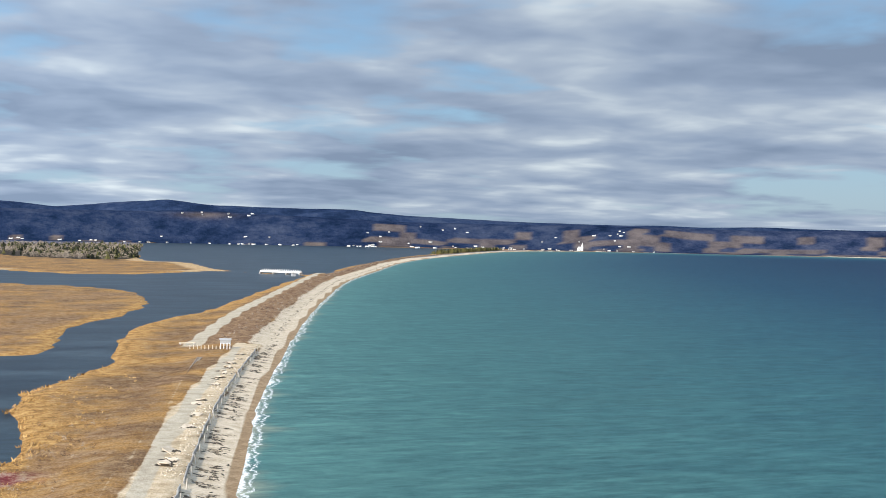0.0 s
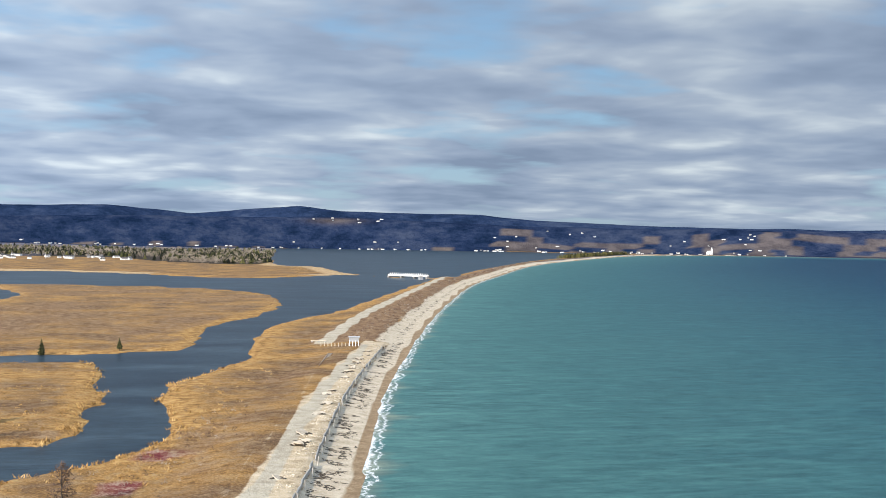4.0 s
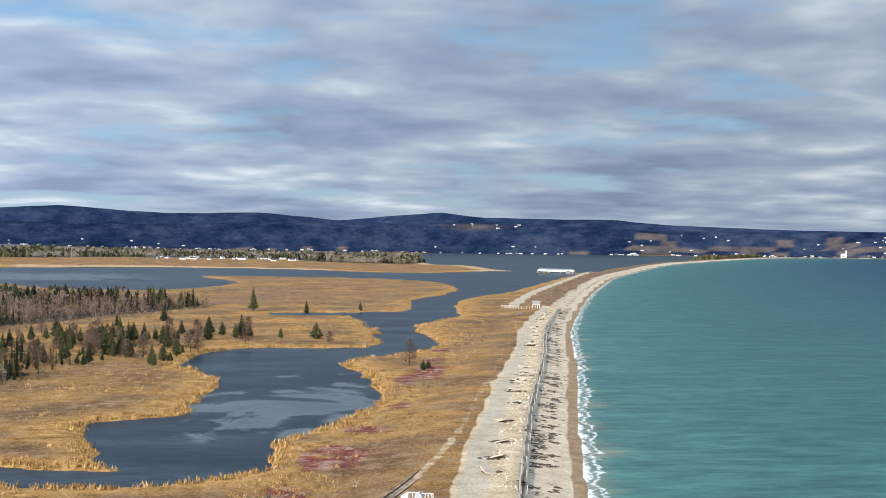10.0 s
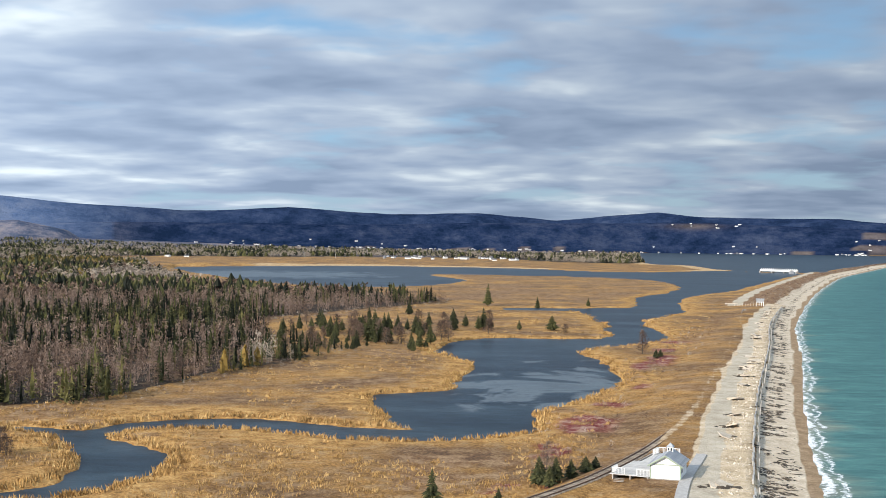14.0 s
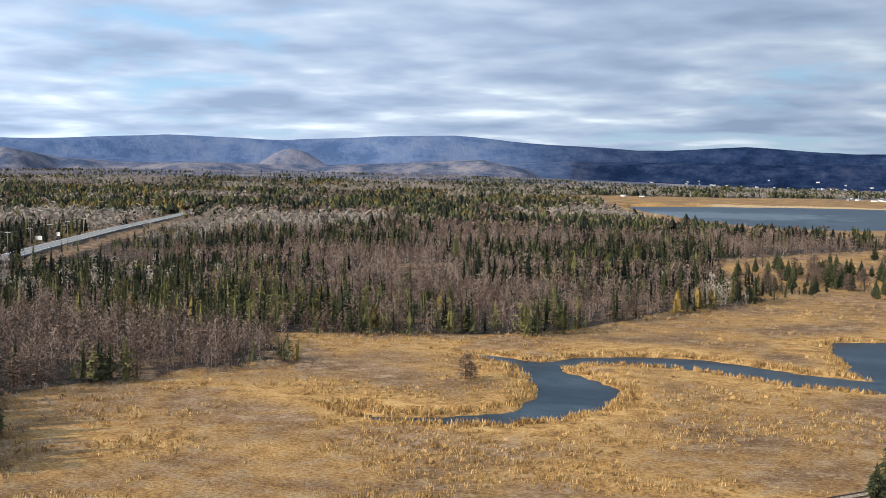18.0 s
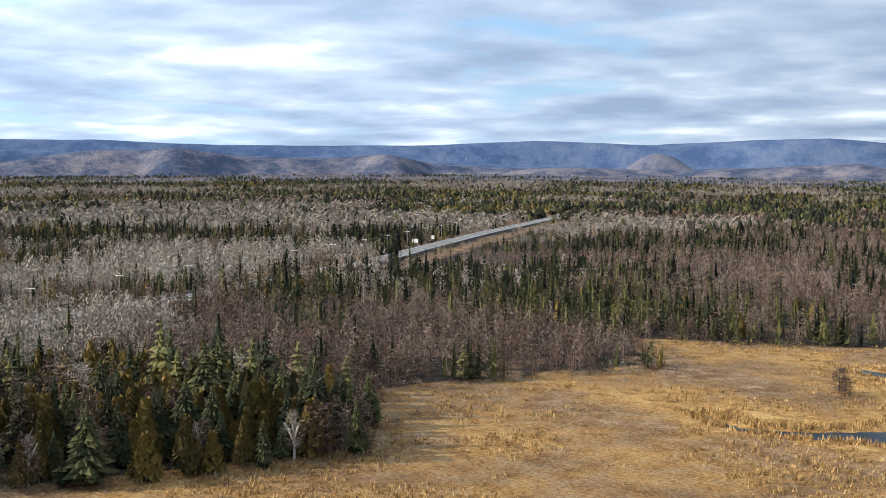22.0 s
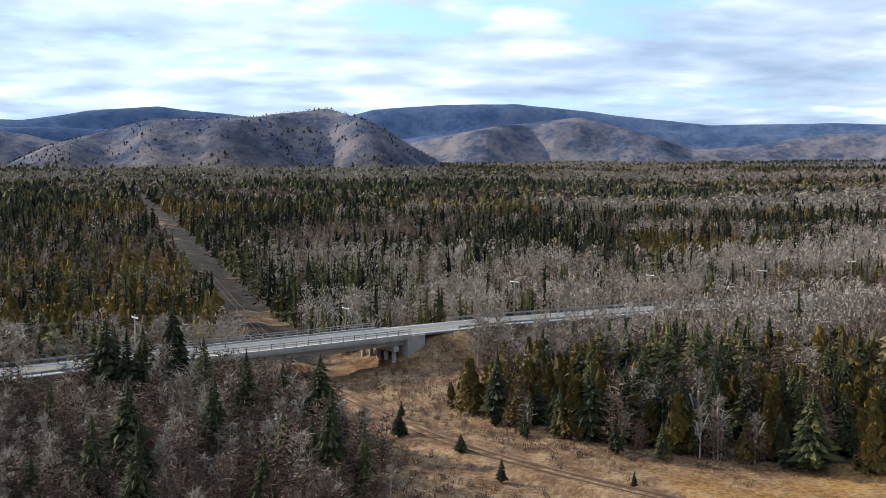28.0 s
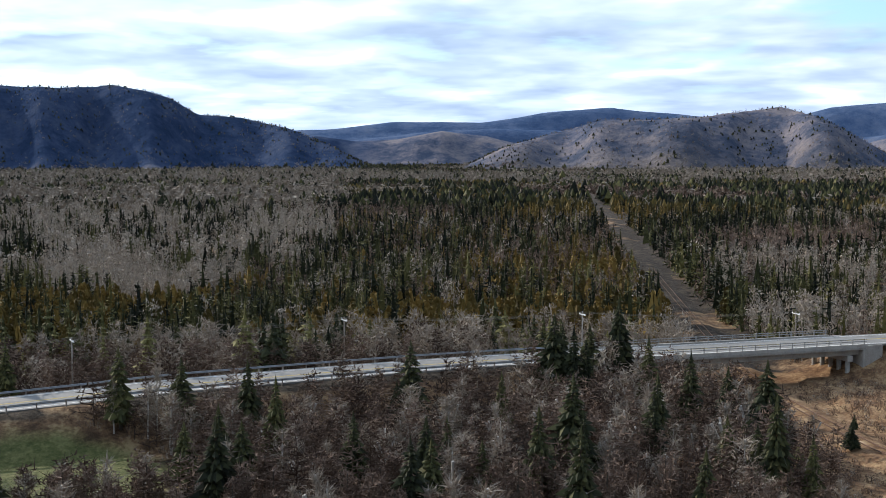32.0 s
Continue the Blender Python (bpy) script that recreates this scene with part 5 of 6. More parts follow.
for n, (x, y, a) in enumerate(walk_line(offset(railway[(railway[:, 1] > 290) & (railway[:, 1] < 700)], -1.9), 2.2)):
    if n % 5 != 3:
        part("slab", cover, drain, at=pose(x, y, 2.12 + 0.03 * (n % 3), 0, 0, a + 3 * math.sin(n * 1.7)))

# ---- sea wall, rubble, wrack ----
wall_line = offset(coast, 10.9)
wall_line = wall_line[(wall_line[:, 1] > 40) & (wall_line[:, 1] < 748) & (wall_line[:, 0] < 300)]
sea_wall = thing("sea_wall", "pale weathered concrete sea wall, cracked and leaning", "sea wall")
for k in range(3):
    w = Shape()
    L = 5.4
    w.add([(-L / 2, -0.18, 0), (L / 2, -0.18, 0), (L / 2, 0.2, 0), (-L / 2, 0.2, 0), (-L / 2, -0.14, 2.1 + 0.1 * k), (-L / 6, -0.14, 2.2 - 0.12 * k), (L / 3, -0.14, 2.05 + 0.08 * k), (L / 2, -0.14, 2.15),
           (L / 2, 0.12, 2.15), (L / 3, 0.12, 2.05 + 0.08 * k), (-L / 6, 0.12, 2.2 - 0.12 * k), (-L / 2, 0.12, 2.1 + 0.1 * k)],
          [(3, 2, 1, 0), (0, 1, 7, 6, 5, 4), (2, 3, 11, 10, 9, 8), (4, 5, 10, 11), (5, 6, 9, 10), (6, 7, 8, 9), (1, 2, 8, 7), (3, 0, 4, 11)])
    if k == 0:
        panels = []
    panels.append(w.mesh("wall_panel", CONCRETE))
for n, (x, y, a) in enumerate(walk_line(wall_line, 5.5)):
    if n % 17 != 11:
        part("wall_panel", panels[n % 3], sea_wall, at=pose(x, y, 0.75, 3.5 * math.sin(n * 1.9), 0, a + 1.5 * math.sin(n * 0.8)))
stake = Shape().tube((0, 0, -0.4), (0.25, 0, 2.3), 0.11, 0.08, 6).mesh("wall_stake", DRIFT)
for n, (x, y, a) in enumerate(walk_line(offset(wall_line, -0.9), 13.0, 5.0)):
    part("wall_stake", stake, sea_wall, "bleached leaning timber pile", at=pose(x, y, 1.2, 0, 0, n * 77))

cr = np.random.default_rng(21)
coast_fine = spline(COAST, 3.0)
cd = np.gradient(coast_fine, axis=0)
cd /= np.linalg.norm(cd, axis=1)[:, None]
cn = np.stack([-cd[:, 1], cd[:, 0]], -1)


def along_beach(n, y0, y1, s_mean, s_sd):
    """Places at about s_mean metres inland of the water's edge."""
    pick = np.where((coast_fine[:, 1] > y0) & (coast_fine[:, 1] < y1) & (coast_fine[:, 0] < 1300))[0]
    i = cr.choice(pick, n)
    s = cr.normal(s_mean, s_sd, n) if np.isscalar(s_sd) else cr.uniform(*s_sd, n)
    p = coast_fine[i] + cn[i] * s[:, None] + cd[i] * cr.uniform(-2, 2, n)[:, None]
    return p[:, 0], p[:, 1], np.arctan2(cn[i, 1], cn[i, 0])


def lumps(n, kind, rng):
    out = []
    for _ in range(n):
        w = rng.uniform(0.6, 1.0)
        a = [np.array([math.cos(t) * w * rng.uniform(0.5, 1), math.sin(t) * rng.uniform(0.5, 1) * w, 0]) for t in (0, 1.3, 2.5, 3.7, 5.0)]
        top = np.array([rng.uniform(-0.3, 0.3), rng.uniform(-0.3, 0.3), rng.uniform(0.35, 0.8) if kind else rng.uniform(0.15, 0.35)])
        o = []
        for k in range(5):
            o += [a[k], a[(k + 1) % 5], top]
        out.append(np.array(o))
    return out


def strew(name, templates, xs, ys, size, stretch, heading, mat, label, category, lift=0.0):
    z = survey(xs, ys)[0] + lift
    out = []
    for i in range(len(xs)):
        t = templates[i % len(templates)]
        c, s = math.cos(heading[i]), math.sin(heading[i])
        px, py = t[:, 0] * size[i] * stretch[i], t[:, 1] * size[i]
        out.append(np.stack([px * c - py * s + xs[i], px * s + py * c + ys[i], t[:, 2] * size[i] + z[i]], -1))
    return tagged(new(name, soup(name, np.concatenate(out), mat)), label, category, kind="stuff")


flat_lumps, tall_lumps = lumps(8, 0, cr), lumps(8, 1, cr)
parts_x, parts_y, parts_a = [], [], []
for n, y0, y1, s, sd in ((7500, 60, 760, 8.7, 1.1), (3600, 60, 800, 5.9, 0.6), (4200, 760, 2200, 8.2, 0.8), (500, 60, 760, 4.2, 0.7), (1500, 760, 1500, 13.5, 1.2)):
    x, y, a = along_beach(n, y0, y1, s, sd)
    # clumped into tongues
    k = (vnoise(x / 2.6, y / 2.6, 91) > 0.5) & (vnoise(x / 9, y / 9, 95) > 0.25)
    parts_x.append(x[k]), parts_y.append(y[k]), parts_a.append(a[k])
wx, wy, wa = (np.concatenate(v) for v in (parts_x, parts_y, parts_a))
strew("seaweed_wrack", flat_lumps, wx, wy, cr.uniform(0.2, 0.55, len(wx)), cr.uniform(1.5, 4.5, len(wx)), wa - 0.5 + cr.normal(0, 0.6, len(wx)), WRACK, "dark seaweed and drift lines strewn along the sand", "seaweed", -0.02)
x, y, a = along_beach(1500, 60, 760, 8.8, 1.1)
strew("driftwood", flat_lumps, x, y, cr.uniform(0.06, 0.14, len(x)), cr.uniform(6, 16, len(x)), cr.uniform(0, 6.3, len(x)), DRIFT, "bleached driftwood sticks strewn below the wall", "driftwood", 0.03)
x, y, a = along_beach(2600, 90, 745, 14.0, (11.3, 16.2))
k = vnoise(x / 7, y / 7, 93) > 0.35
strew("rubble", tall_lumps, x[k], y[k], cr.uniform(0.12, 0.5, k.sum()), cr.uniform(0.8, 2.2, k.sum()), cr.uniform(0, 6.3, k.sum()), RUBBLE, "broken pale concrete rubble behind the sea wall", "rubble", -0.03)
slab = Shape().box(-1.5, -1.0, 0, 1.3, 1.1, 0.22, bevel=0.2).mesh("concrete_slab", RUBBLE)
x, y, a = along_beach(46, 130, 735, 15.6, 0.6)
for n in range(len(x)):
    ob = tagged(new("concrete_slab", slab), "tilted slab of broken lane concrete over a washed-out hole", "slab", "washed-out slabs")
    ob.matrix_basis = pose(x[n], y[n], 2.5, 18 * math.sin(n * 2.3), 14 + 10 * math.cos(n * 1.7), n * 63) @ Matrix.Diagonal((0.7 + 0.3 * (n % 3), 0.8 + 0.25 * (n % 4), 1, 1))
# dark lumps added for the shade inside holes that are not modelled
strew("washout_debris", flat_lumps, np.repeat(x, 7) + cr.normal(0, 0.9, 322), np.repeat(y, 7) + cr.normal(0, 0.8, 322), cr.uniform(0.6, 1.3, 322), cr.uniform(1, 2.4, 322), cr.uniform(0, 6.3, 322), WRACK, "dark lumps standing in for shaded holes in the washed-out edge of the lane", "debris", 0.0)

# ---- boat-house on the beach with its deck ----
hut = thing("beach_hut", "small white gabled hut with grey shingle roof and cupola", "hut", pose(17.6, 197.0, 2.35, 0, 0, -14))
W, D, E, RZ = 2.35, 6.6, 2.55, 3.95
body = Shape().add([(-W, 0, 0.3), (W, 0, 0.3), (W, D, 0.3), (-W, D, 0.3), (-W, 0, E), (W, 0, E), (W, D, E), (-W, D, E), (0, 0, RZ), (0, D, RZ)],
                   [(0, 1, 5, 8, 4), (2, 3, 7, 9, 6), (1, 2, 6, 5), (3, 0, 4, 7), (3, 2, 1, 0)])
part("wall", body.mesh("wall", WHITEPAINT), hut, "white clapboard walls")
for k in range(14):
    s = Shape().box(-W - 0.02, -0.03, 0.3 + 0.16 * k, W + 0.02, 0.0, 0.44 + 0.16 * k)
    part("clapboard", s.mesh("clapboard", WHITEPAINT), hut)
for s in (-1, 1):
    r = Shape()
    n = Vector((s * (RZ - E), 0, W)).normalized()
    a, b = Vector((0, -0.45, RZ + 0.05)), Vector((s * (W + 0.4), -0.45, E - 0.22))
    vs = [a, b, b + Vector((0, D + 0.9, 0)), a + Vector((0, D + 0.9, 0))]
    r.add([v + n * 0.0 for v in vs] + [v + n * 0.12 for v in vs], [(0, 1, 2, 3), (7, 6, 5, 4), (0, 4, 5, 1), (1, 5, 6, 2), (2, 6, 7, 3), (3, 7, 4, 0)])
    rf = part("roof", r.mesh("roof", SHINGLE), hut, "grey shingle roof slope")
    for k in range(9):
        c0, c1 = a.lerp(b, k / 9) + n * 0.12, a.lerp(b, (k + 0.92) / 9) + n * 0.12
        q = Shape()
        e = Vector((0, D + 0.9, 0))
        q.add([c0, c1, c1 + e, c0 + e, c0 + n * 0.01, c1 + n * 0.035, c1 + e + n * 0.035, c0 + e + n * 0.01], [(0, 1, 5, 4), (1, 2, 6, 5), (2, 3, 7, 6), (3, 0, 4, 7), (4, 5, 6, 7)])
        part("shingle_course", q.mesh("shingle_course", SHINGLE), rf)
    t = Shape().add([a + Vector((0, -0.04, -0.14)), b + Vector((0, -0.04, -0.14)), b + Vector((0, -0.04, 0.1)), a + Vector((0, -0.04, 0.1)), a + Vector((0, 0.04, -0.14)), b + Vector((0, 0.04, -0.14)), b + Vector((0, 0.04, 0.1)), a + Vector((0, 0.04, 0.1))],
                    [(0, 1, 2, 3), (7, 6, 5, 4), (0, 4, 5, 1), (3, 2, 6, 7), (1, 5, 6, 2), (0, 3, 7, 4)])
    part("bargeboard", t.mesh("bargeboard", GREENTRIM), hut, "pale green trim board")
    part("corner_board", Shape().box(s * W - 0.09, -0.07, 0.3, s * W + 0.09, 0.06, E).mesh("corner_board", GREENTRIM), hut)
part("door", Shape().box(-1.5, -0.06, 0.35, 0.0, -0.03, 2.4).box(0.04, -0.06, 0.35, 1.5, -0.03, 2.4).mesh("door", WHITEPAINT), hut, "white double door")
part("band", Shape().box(-W, -0.07, 2.5, W, -0.02, 2.62).mesh("band", GREENTRIM), hut)
part("base", Shape().box(-W - 0.1, -0.3, -0.4, W + 0.1, D, 0.3).mesh("base", TIMBER), hut)
cup = part("cupola", Shape().box(-0.45, D - 2.2, RZ - 0.3, 0.45, D - 1.3, RZ + 0.75).mesh("cupola", WHITEPAINT), hut, "white louvred cupola")
part("cupola_roof", Shape().add([(-0.62, D - 2.37, RZ + 0.75), (0.62, D - 2.37, RZ + 0.75), (0.62, D - 1.13, RZ + 0.75), (-0.62, D - 1.13, RZ + 0.75), (0, D - 1.75, RZ + 1.4)], [(0, 1, 4), (1, 2, 4), (2, 3, 4), (3, 0, 4), (3, 2, 1, 0)]).mesh("cupola_roof", SHINGLE), cup)
for k in (-0.22, 0.22):
    part("louvre", Shape().box(k - 0.13, D - 2.23, RZ + 0.15, k + 0.13, D - 2.19, RZ + 0.6).mesh("louvre", DARKGLASS), cup)
part("window", Shape().box(W - 0.01, 1.0, 1.2, W + 0.04, 2.1, 2.2).mesh("window", DARKGLASS), hut)

deck = thing("timber_deck", "bleached timber deck with white railing beside the track", "deck", pose(12.2, 198.6, 2.2, 0, 0, -21))
plank = Shape().box(-3.2, 0, 0.0, 3.2, 0.27, 0.1).mesh("plank", DECKWOOD)
for k in range(78):
    wid = 1.0 if k < 45 else 0.62
    part("plank", plank, deck, at=pose(-0.2 + 0.03 * k * (k < 45) * 0, 0.29 * k, 0.55, 0, 0, 0) @ Matrix.Diagonal((wid, 1, 1, 1)))
for x in (-2.9, 0, 2.9):
    part("joist", Shape().box(x - 0.1, 0, -0.3, x + 0.1, 22.4, 0.55).mesh("joist", TIMBER), deck)
rl_post = Shape().box(-0.05, -0.05, 0, 0.05, 0.05, 1.05).mesh("rail_post", WHITEPAINT)
balus = Shape().box(-0.02, -0.02, 0.1, 0.02, 0.02, 0.95).mesh("baluster", WHITEPAINT)
for x0, y0, x1, y1 in ((-3.1, 0.1, -1.0, 0.1), (1.0, 0.1, 3.1, 0.1), (-3.1, 0.1, -3.1, 3.0), (-1.9, 22.3, 1.9, 22.3), (-2.0, 19.4, -2.0, 22.3)):
    ln = math.hypot(x1 - x0, y1 - y0)
    n = max(2, int(ln / 0.22))
    for k in range(n + 1):
        px, py = x0 + (x1 - x0) * k / n, y0 + (y1 - y0) * k / n
        part("rail_post" if k in (0, n) else "baluster", rl_post if k in (0, n) else balus, deck, at=pose(px, py, 0.65))
    part("handrail", Shape().box(min(x0, x1) - 0.05, min(y0, y1) - 0.05, 1.62, max(x0, x1) + 0.05, max(y0, y1) + 0.05, 1.7).mesh("handrail", WHITEPAINT), deck)
steps = thing("deck_steps", "dark timber steps down from the deck", "steps", pose(9.6, 197.4, 2.2, 0, 0, -21))
for k in range(3):
    part("tread", Shape().box(0.2, -0.3 * k - 0.3, 0.36 - 0.17 * k, 1.8, -0.3 * k, 0.42 - 0.17 * k).mesh("tread", TIMBER), steps)
tagged(new("boardwalk", ribbon(spline([(17.6, 176), (20.6, 196), (24.5, 214), (26.0, 221)], 3.0), 0.9, -0.9, 2.75, 0.35, "boardwalk", DECKWOOD)), "grey boardwalk leading past the hut", "boardwalk")
# pale marker post by the track
mk = thing("marker_post", "pair of white marker posts on the grass", "post", pose(7.8, 158.5, 2.3, 0, 0, 0))
for k in (-0.2, 0.25):
    part("post", Shape().tube((k, 0, -0.3), (k, 0, 1.0 + k), 0.09, 0.09, 8).mesh("post", WHITEPAINT), mk)

# ---- sign panel and bollards at the wall's end ----
sg = thing("information_board", "grey roofed information board on white posts", "sign", pose(120, 741, 2.6, 0, 0, -14))
part("panel", Shape().box(-2.2, -0.1, 2.0, 2.2, 0.15, 3.9, bevel=0.05).mesh("panel", SHINGLE), sg)
part("roof", Shape().add([(-2.5, -0.7, 3.85), (2.5, -0.7, 3.85), (2.5, 0.7, 3.85), (-2.5, 0.7, 3.85), (-2.5, 0, 4.4), (2.5, 0, 4.4)], [(0, 1, 5, 4), (2, 3, 4, 5), (1, 2, 5), (3, 0, 4), (3, 2, 1, 0)]).mesh("roof", SHINGLE), sg)
for k in (-1.9, -0.6, 0.7, 1.9):
    part("post", Shape().box(k - 0.14, -0.14, -0.4, k + 0.14, 0.14, 2.4, bevel=0.03).mesh("post", WHITEPAINT), sg)
bol = None
for k in range(9):
    m = pose(106 + 1.5 * k, 746 - 0.35 * k, 2.5, 0, 0, 0)
    if bol is None:
        bol = tagged(new("bollard", Shape().tube((0, 0, -0.3), (0, 0, 1.15), 0.2, 0.17, 8).tube((0, 0, 1.15), (0, 0, 1.3), 0.17, 0.06, 8).mesh("bollard", RUBBLE)), "short cream painted timber bollard", "bollard", "bollards across the lane")
        bol.matrix_basis = m
    else:
        copy_thing(bol, m)
barrier = thing("road_barrier", "low pale barrier across the end of the road", "barrier", pose(107, 770, 2.0, 0, 0, 8))
part("beam", Shape().box(-3.6, -0.2, 0.3, 3.6, 0.2, 0.8, bevel=0.05).mesh("beam", RUBBLE), barrier)
for k in (-3, 0, 3):
    part("foot", Shape().box(k - 0.3, -0.5, -0.1, k + 0.3, 0.5, 0.3).mesh("foot", CONCRETE), barrier)

# ---- causeway bridge over the lagoon's mouth ----
cb = thing("causeway_bridge", "white painted railway bridge with a row of uprights", "bridge", pose(262, 1684, 1.6, 0, 0, math.degrees(math.atan2(-62, 58))) @ pose(14, 0, 0) @ Matrix.Diagonal((0.68, 1, 0.85, 1)))
part("girder", Shape().box(0, -2.2, 0.6, 84, -1.6, 3.0, bevel=0.1).mesh("girder", WHITEPAINT), cb)
part("girder", Shape().box(0, 1.6, 0.6, 84, 2.2, 3.0, bevel=0.1).mesh("girder", WHITEPAINT), cb)
part("deck", Shape().box(-3, -1.6, 1.6, 87, 1.6, 2.0).mesh("deck", TIMBER), cb)
up_mesh = Shape().box(-0.35, -0.3, 2.9, 0.35, 0.3, 5.0, bevel=0.08).mesh("upright", WHITEPAINT)
for k in range(17):
    for s in (-1.9, 1.9):
        part("upright", up_mesh, cb, at=pose(4 + 4.8 * k, s, 0))
for k in (0, 28, 56, 84):
    part("pier", Shape().box(k - 1.2, -3, -3, k + 1.2, 3, 0.6, bevel=0.3).mesh("pier", CONCRETE), cb)
keeper = thing("pump_house", "small grey hut beside the lagoon road", "hut", pose(290, 1560, 1.5, 0, 0, 20))
part("wall", Shape().box(-2, -2, 0, 2, 2, 3.2).mesh("wall", SHINGLE), keeper)
part("roof", Shape().add([(-2.3, -2.3, 3.2), (2.3, -2.3, 3.2), (2.3, 2.3, 3.2), (-2.3, 2.3, 3.2), (-2.3, 0, 4.3), (2.3, 0, 4.3)], [(0, 1, 5, 4), (2, 3, 4, 5), (1, 2, 5), (3, 0, 4), (3, 2, 1, 0)]).mesh("roof", CONCRETE), keeper)

# ---- houses across the water ----
ROOF_DARK = material("dark_roofing", [(0.06, 0.06, 0.065), (0.12, 0.11, 0.11)], 1.0, 0.8, 0.1, vary=0.5)


def house_kind(w, d, h, rise, wall_mat, label):
    ob = thing("house", label, "house", group="houses across the lagoon")
    part("wall", Shape().add([(-w, -d, -1), (w, -d, -1), (w, d, -1), (-w, d, -1), (-w, -d, h), (w, -d, h), (w, d, h), (-w, d, h), (-w, 0, h + rise), (w, 0, h + rise)],
                             [(0, 1, 5, 4), (2, 3, 7, 6), (1, 2, 6, 9, 5), (3, 0, 4, 8, 7), (3, 2, 1, 0)]).mesh("wall", wall_mat), ob)
    part("roof", Shape().add([(-w - .4, -d - .4, h - .2), (w + .4, -d - .4, h - .2), (w + .4, 0, h + rise + .15), (-w - .4, 0, h + rise + .15), (-w - .4, d + .4, h - .2), (w + .4, d + .4, h - .2),
                              (-w - .4, -d - .4, h), (w + .4, -d - .4, h), (w + .4, 0, h + rise + .35), (-w - .4, 0, h + rise + .35), (-w - .4, d + .4, h), (w + .4, d + .4, h)],
                             [(6, 7, 8, 9), (9, 8, 11, 10), (0, 3, 2, 1), (3, 4, 5, 2), (0, 1, 7, 6), (4, 10, 11, 5), (0, 6, 9, 3), (3, 9, 10, 4), (1, 2, 8, 7), (2, 5, 11, 8)]).mesh("roof", ROOF_DARK), ob)
    for k in (-0.55, 0.1, 0.6):
        part("window", Shape().box(k * w - 0.5, -d - 0.06, h * 0.35, k * w + 0.5, -d - 0.02, h * 0.75).mesh("window", DARKGLASS), ob)
    return ob


kinds = [house_kind(5, 4, 4.2, 2.6, WHITEPAINT, "white wooden house with a dark gable roof"), house_kind(7, 4.5, 3.4, 2.2, WHITEPAINT, "long white house with a low dark roof"),
         house_kind(9, 6, 4.5, 2.5, WHITEPAINT, "large white barn with a shallow dark roof"), house_kind(4, 4, 5.5, 3, SHINGLE, "tall grey shingled house with a steep roof")]
spots = []
hr = np.random.default_rng(33)
for k in range(26):
    spots.append((hr.uniform(-345, -55), hr.uniform(2300, 2560)))
for k in range(74):
    a, r = radians(hr.uniform(-14, 17)), hr.uniform(4226, 4248) + (60 if k % 9 == 0 else 0)
    spots.append((-r * math.sin(a), r * math.cos(a)))
for k in range(64):
    a, r = radians(-hr.uniform(13, 26)), 4170 + 260 * hr.random() ** 1.6
    spots.append((-r * math.sin(a), r * math.cos(a)))
for k in range(8):
    a, r = radians(hr.uniform(-9, -5)), hr.uniform(4420, 4470)
    spots.append((-r * math.sin(a), r * math.cos(a)))
spots += [(-640, 2010), (-612, 2022), (-890, 1720), (-1010, 1760)]
zs = survey(np.array([p[0] for p in spots]), np.array([p[1] for p in spots]))[0]
for n, ((x, y), z) in enumerate(zip(spots, zs)):
    k = kinds[(n * 7) % 11 % 4]
    m = pose(x, y, max(z, 0.6), 0, 0, math.degrees(math.atan2(-x, y)) + hr.uniform(-50, 50)) @ Matrix.Diagonal((*([0.72 if y > 3000 else 0.78] * 3), 1))
    if n < 4:
        k = kinds[n]
        k.matrix_basis = m
    else:
        copy_thing(k, m)
church = thing("church", "white church with a pointed steeple on the far slope", "church", pose(1620, 3905, 2, 0, 0, 20))
part("nave", Shape().add([(-5, -9, -2), (5, -9, -2), (5, 9, -2), (-5, 9, -2), (-5, -9, 7), (5, -9, 7), (5, 9, 7), (-5, 9, 7), (0, -9, 12), (0, 9, 12)], [(0, 1, 5, 8, 4), (2, 3, 7, 9, 6), (1, 2, 6, 5), (3, 0, 4, 7), (4, 8, 9, 7), (8, 5, 6, 9)]).mesh("nave", WHITEPAINT), church)
part("tower", Shape().box(-2, -12, -2, 2, -8, 14).mesh("tower", WHITEPAINT), church)
part("spire", Shape().add([(-2.2, -12.2, 14), (2.2, -12.2, 14), (2.2, -7.8, 14), (-2.2, -7.8, 14), (0, -10, 26)], [(0, 1, 4), (1, 2, 4), (2, 3, 4), (3, 0, 4)]).mesh("spire", WHITEPAINT), church)


# ---- reeds, shrubs and woods in the distance ----
vr = np.random.default_rng(41)


def tuft(n, spread, rng, lean=0.35, wid=0.05):
    out = []
    for k in range(n):
        a = rng.uniform(0, 6.28)
        r = rng.uniform(0, spread)
        p = np.array([r * math.cos(a), r * math.sin(a), 0])
        q = p + [rng.normal(0, lean), rng.normal(0, lean), rng.uniform(0.7, 1.1)]
        blade(p, q, wid, out, rng)
    return np.array(out)


def field(n, r0, r1, a0, a1, power=1.0):
    u = vr.uniform(0, 1, n)
    r = r0 * (r1 / r0) ** u
    a = np.radians(vr.uniform(a0, a1, n))
    return -r * np.sin(a), r * np.cos(a)


reeds = [tuft(6, 0.8, vr, 0.25, 0.11) for _ in range(8)]
x, y = field(110000, 105, 700, -14, 62)
z, s_, l_, ra_, st_, hw_, in_ = survey(x, y)
e_ = away(forest, x, y, True) * np.where(in_, 1, -1)
keep = (l_ > 0.3) & (s_ > 40) & (ra_ > 5) & (e_ < 2) & (z < 1.6)
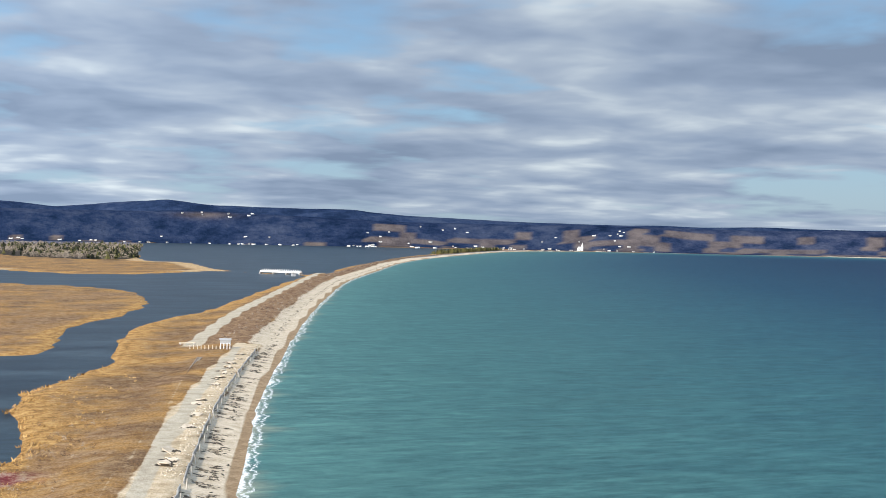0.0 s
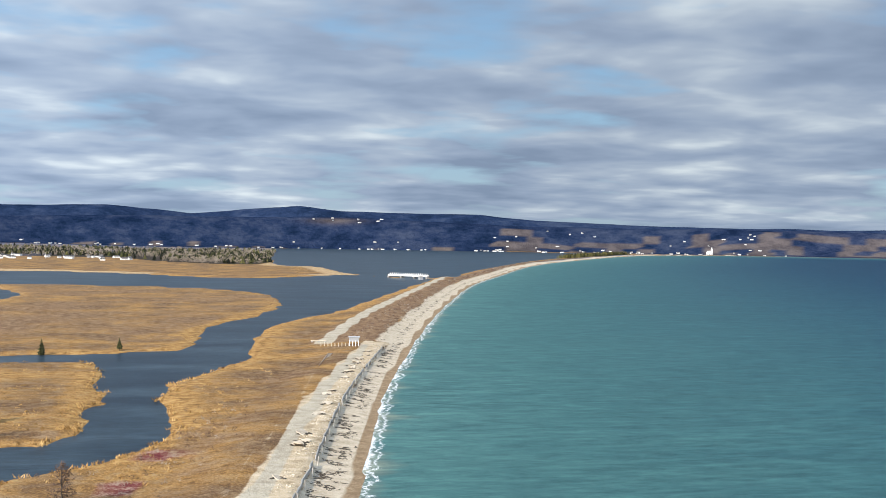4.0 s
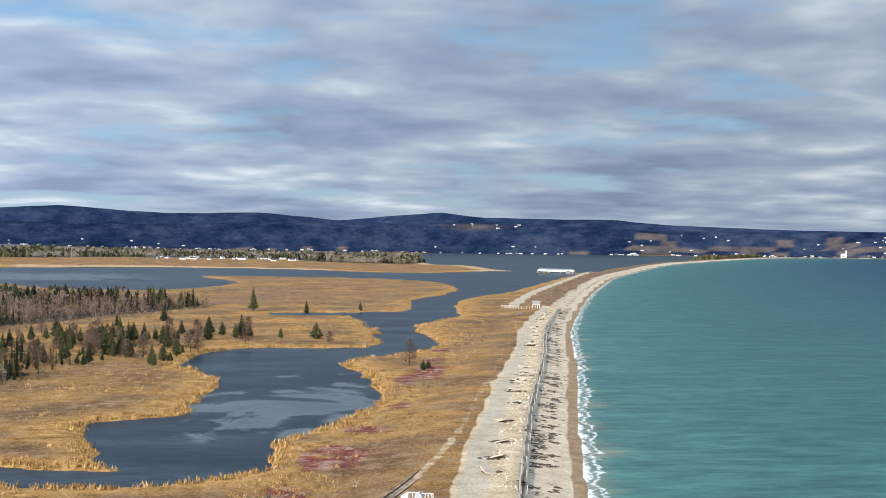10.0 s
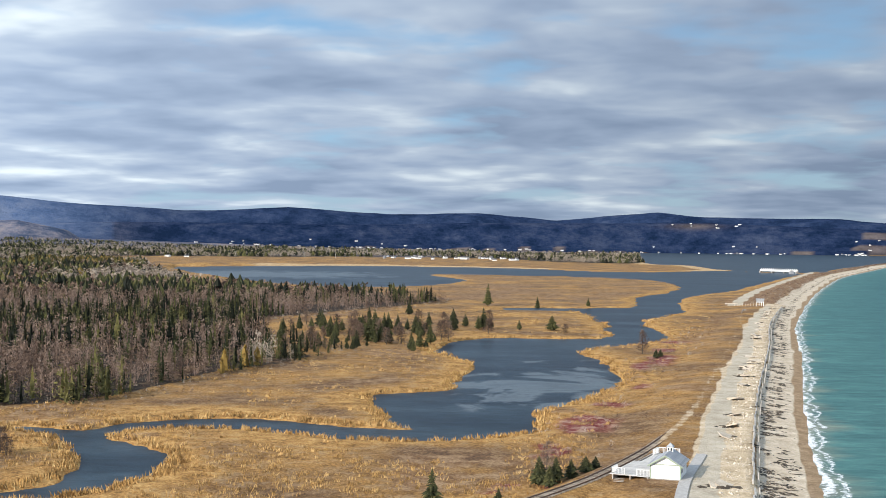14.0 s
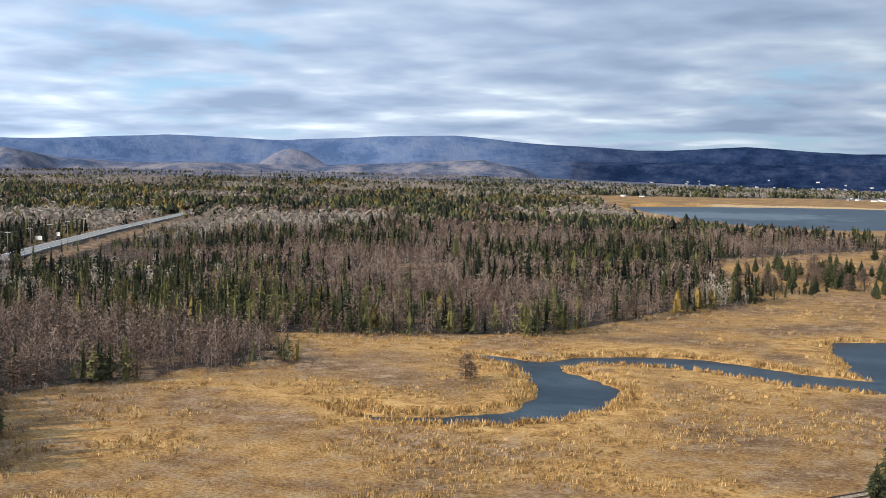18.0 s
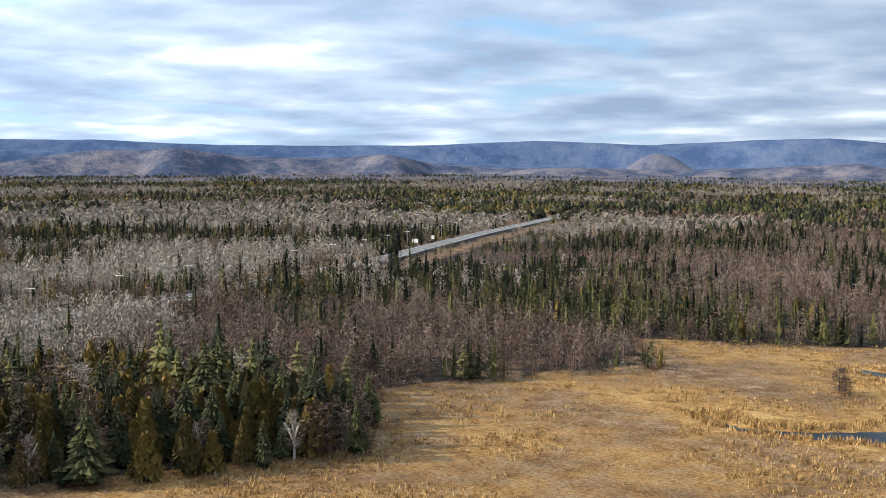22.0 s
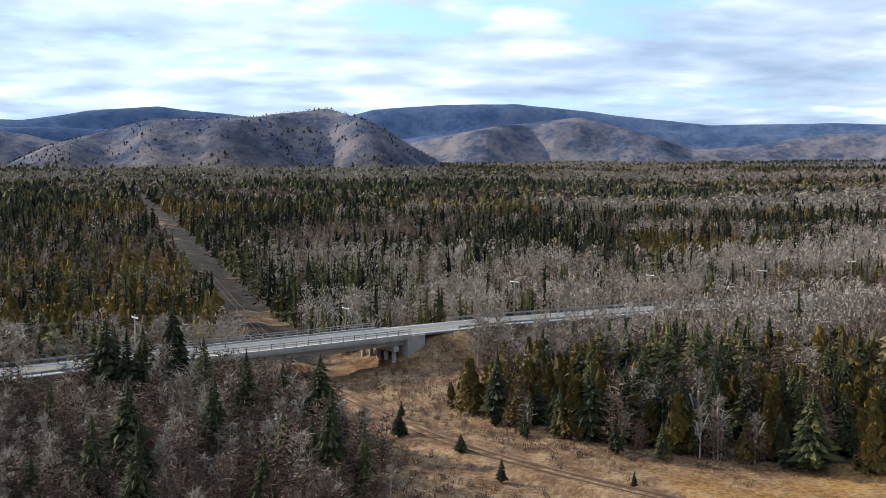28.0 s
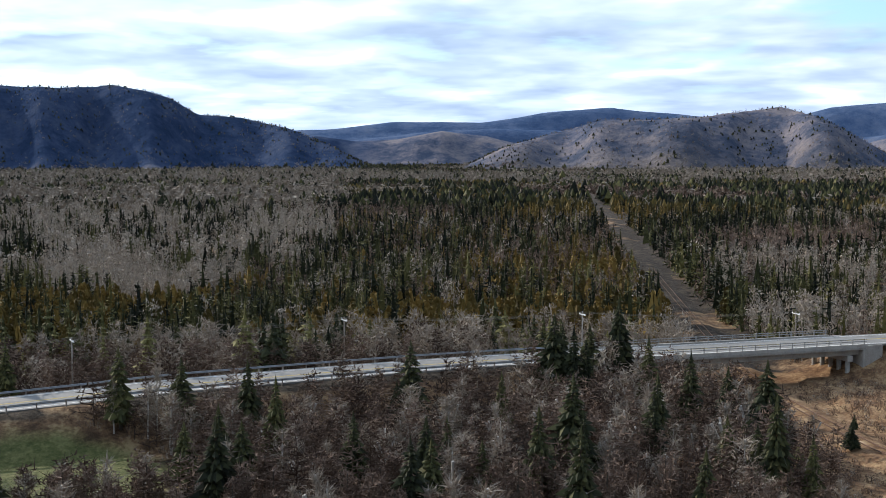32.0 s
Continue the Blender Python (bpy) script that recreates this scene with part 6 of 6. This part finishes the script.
bank = np.exp(-((l_ - 1.5) / 2.2) ** 2)
keep &= vr.random(len(x)) < np.clip(0.9 * bank + 0.5 * sstep(0.42, 0.66, fnoise(x / 14, y / 14, 17)), 0, 1)
x, y, z, bank = x[keep], y[keep], z[keep], bank[keep]
sz = vr.uniform(0.35, 0.75, len(x)) + 0.45 * bank
scatter("reed_bed", reeds, x, y, z - 0.05, sz, np.full(len(x), 1.0) + np.hypot(x, y) / 500, REED, "golden dry reeds along the creek banks", "reeds", 51)

bush = [np.concatenate([tuft(5, 0.6, vr, 0.35, 0.03), cloud(20, [(0.02, 0.5), (0.35, 0.62), (0.7, 0.42), (1.0, 0.1)], vr, 0.2, 1.8)]) for _ in range(7)]
xs, ys = [], []
# dune scrub beyond the wall, heath behind the track, banks of the highway, forest fringe
bx, by, _ = along_beach(3600, 765, 3300, 22, (15.5, 33))
xs.append(bx), ys.append(by)
bx, by, _ = along_beach(420, 200, 560, 44, 7)
xs.append(bx), ys.append(by)
hx = offset(highway, 0)[(highway[:, 1] > -150) & (highway[:, 1] < 240)]
i = vr.integers(0, len(hx), 3600)
off_ = vr.choice([-1, 1], 3600) * vr.uniform(7.5, 26, 3600)
xs.append(hx[i, 0] + off_ * 0.9 + vr.normal(0, 2, 3600)), ys.append(hx[i, 1] + off_ * 0.4 + vr.normal(0, 3, 3600))
fr = forest[:130]
i = vr.integers(3, 110, 3200)
xs.append(fr[i, 0] + vr.normal(0, 5, 3200)), ys.append(fr[i, 1] + vr.normal(0, 5, 3200))
gx = np.concatenate([vr.uniform(-205, -108, 2600), vr.uniform(-222, -118, 2600)])
gy = np.concatenate([vr.uniform(-80, 48, 2600), vr.uniform(4, 60, 2600)])
xs.append(gx), ys.append(gy)
x, y = np.concatenate(xs), np.concatenate(ys)
z, s_, l_, ra_, st_, hw_, in_ = survey(x, y)
keep = (l_ > 1) & (s_ > 14) & (ra_ > 3.0) & (st_ > 5) & (away(highway, x, y) > 6.6) & (z < 6.3) & (((x + 138) / 16) ** 2 + ((y + 62) / 17) ** 2 > 1)
keep &= ~((ra_ < 7) & (vr.random(len(x)) < 0.7))
x, y, z = x[keep], y[keep], z[keep]
sz = vr.uniform(0.4, 1.3, len(x))
grey = vr.random(len(x)) < np.where(y < 60, 0.15, 0.3)
for nm, k, mt, lab in (("scrub", ~grey, SHRUB, "russet leafless scrub on dunes and banks"), ("grey_scrub", grey, GREYTWIG, "pale grey leafless scrub on the heath and banks")):
    scatter(nm, bush, x[k], y[k], z[k] - 0.1, sz[k], np.full(k.sum(), 0.9) + np.hypot(x[k], y[k]) / 1500, mt, lab, "scrub", 55)

# dark firs on the far end of the spit
bx, by, _ = along_beach(700, 2950, 3560, 45, (22, 75))
z = np.maximum(survey(bx, by)[0], 0.6)
scatter("spit_firs", low_spruce, bx, by, z, vr.uniform(6, 12, len(bx)), np.full(len(bx), 1.7), SPRUCE, "dark firs on the far end of the spit", "woodland", 57)

# ---- poles of the far shore road, and signs on the highway ----
far_pole = None
for n, (x, y) in enumerate(((-628, 2110), (-560, 2140), (-505, 2180), (-450, 2210), (-400, 2245), (-352, 2275), (-300, 2300), (-255, 2310), (-205, 2330), (-160, 2335))):
    m = pose(x, y, max(1.0, ground_at(x, y)), 0, 0, 40 + 3 * n)
    if far_pole is None:
        far_pole = thing("utility_pole", "pale timber utility pole on the far shore", "utility pole", m, "far shore utility poles")
        part("pole", Shape().tube((0, 0, -1), (0, 0, 10.5), 0.28, 0.2, 6).mesh("pole", DECKWOOD, True), far_pole)
        part("crossarm", Shape().box(-1.3, -0.1, 9.6, 1.3, 0.1, 9.9).mesh("crossarm", DECKWOOD), far_pole)
    else:
        copy_thing(far_pole, m)
for x, y, w in ((-456, 473, 1.6), (-476, 508, 0.9)):
    sgn = thing("road_sign", "white road sign on a steel post beside the highway", "road sign", pose(x, y, max(1.0, ground_at(x, y)), 0, 0, 30), "highway road signs")
    part("panel", Shape().box(-w, -0.06, 2.6, w, 0.0, 4.6, bevel=0.03).mesh("panel", WHITEPAINT), sgn)
    part("post", Shape().tube((0, 0.1, -0.5), (0, 0.1, 4.5), 0.07, 0.07, 6).mesh("post", STEEL), sgn)
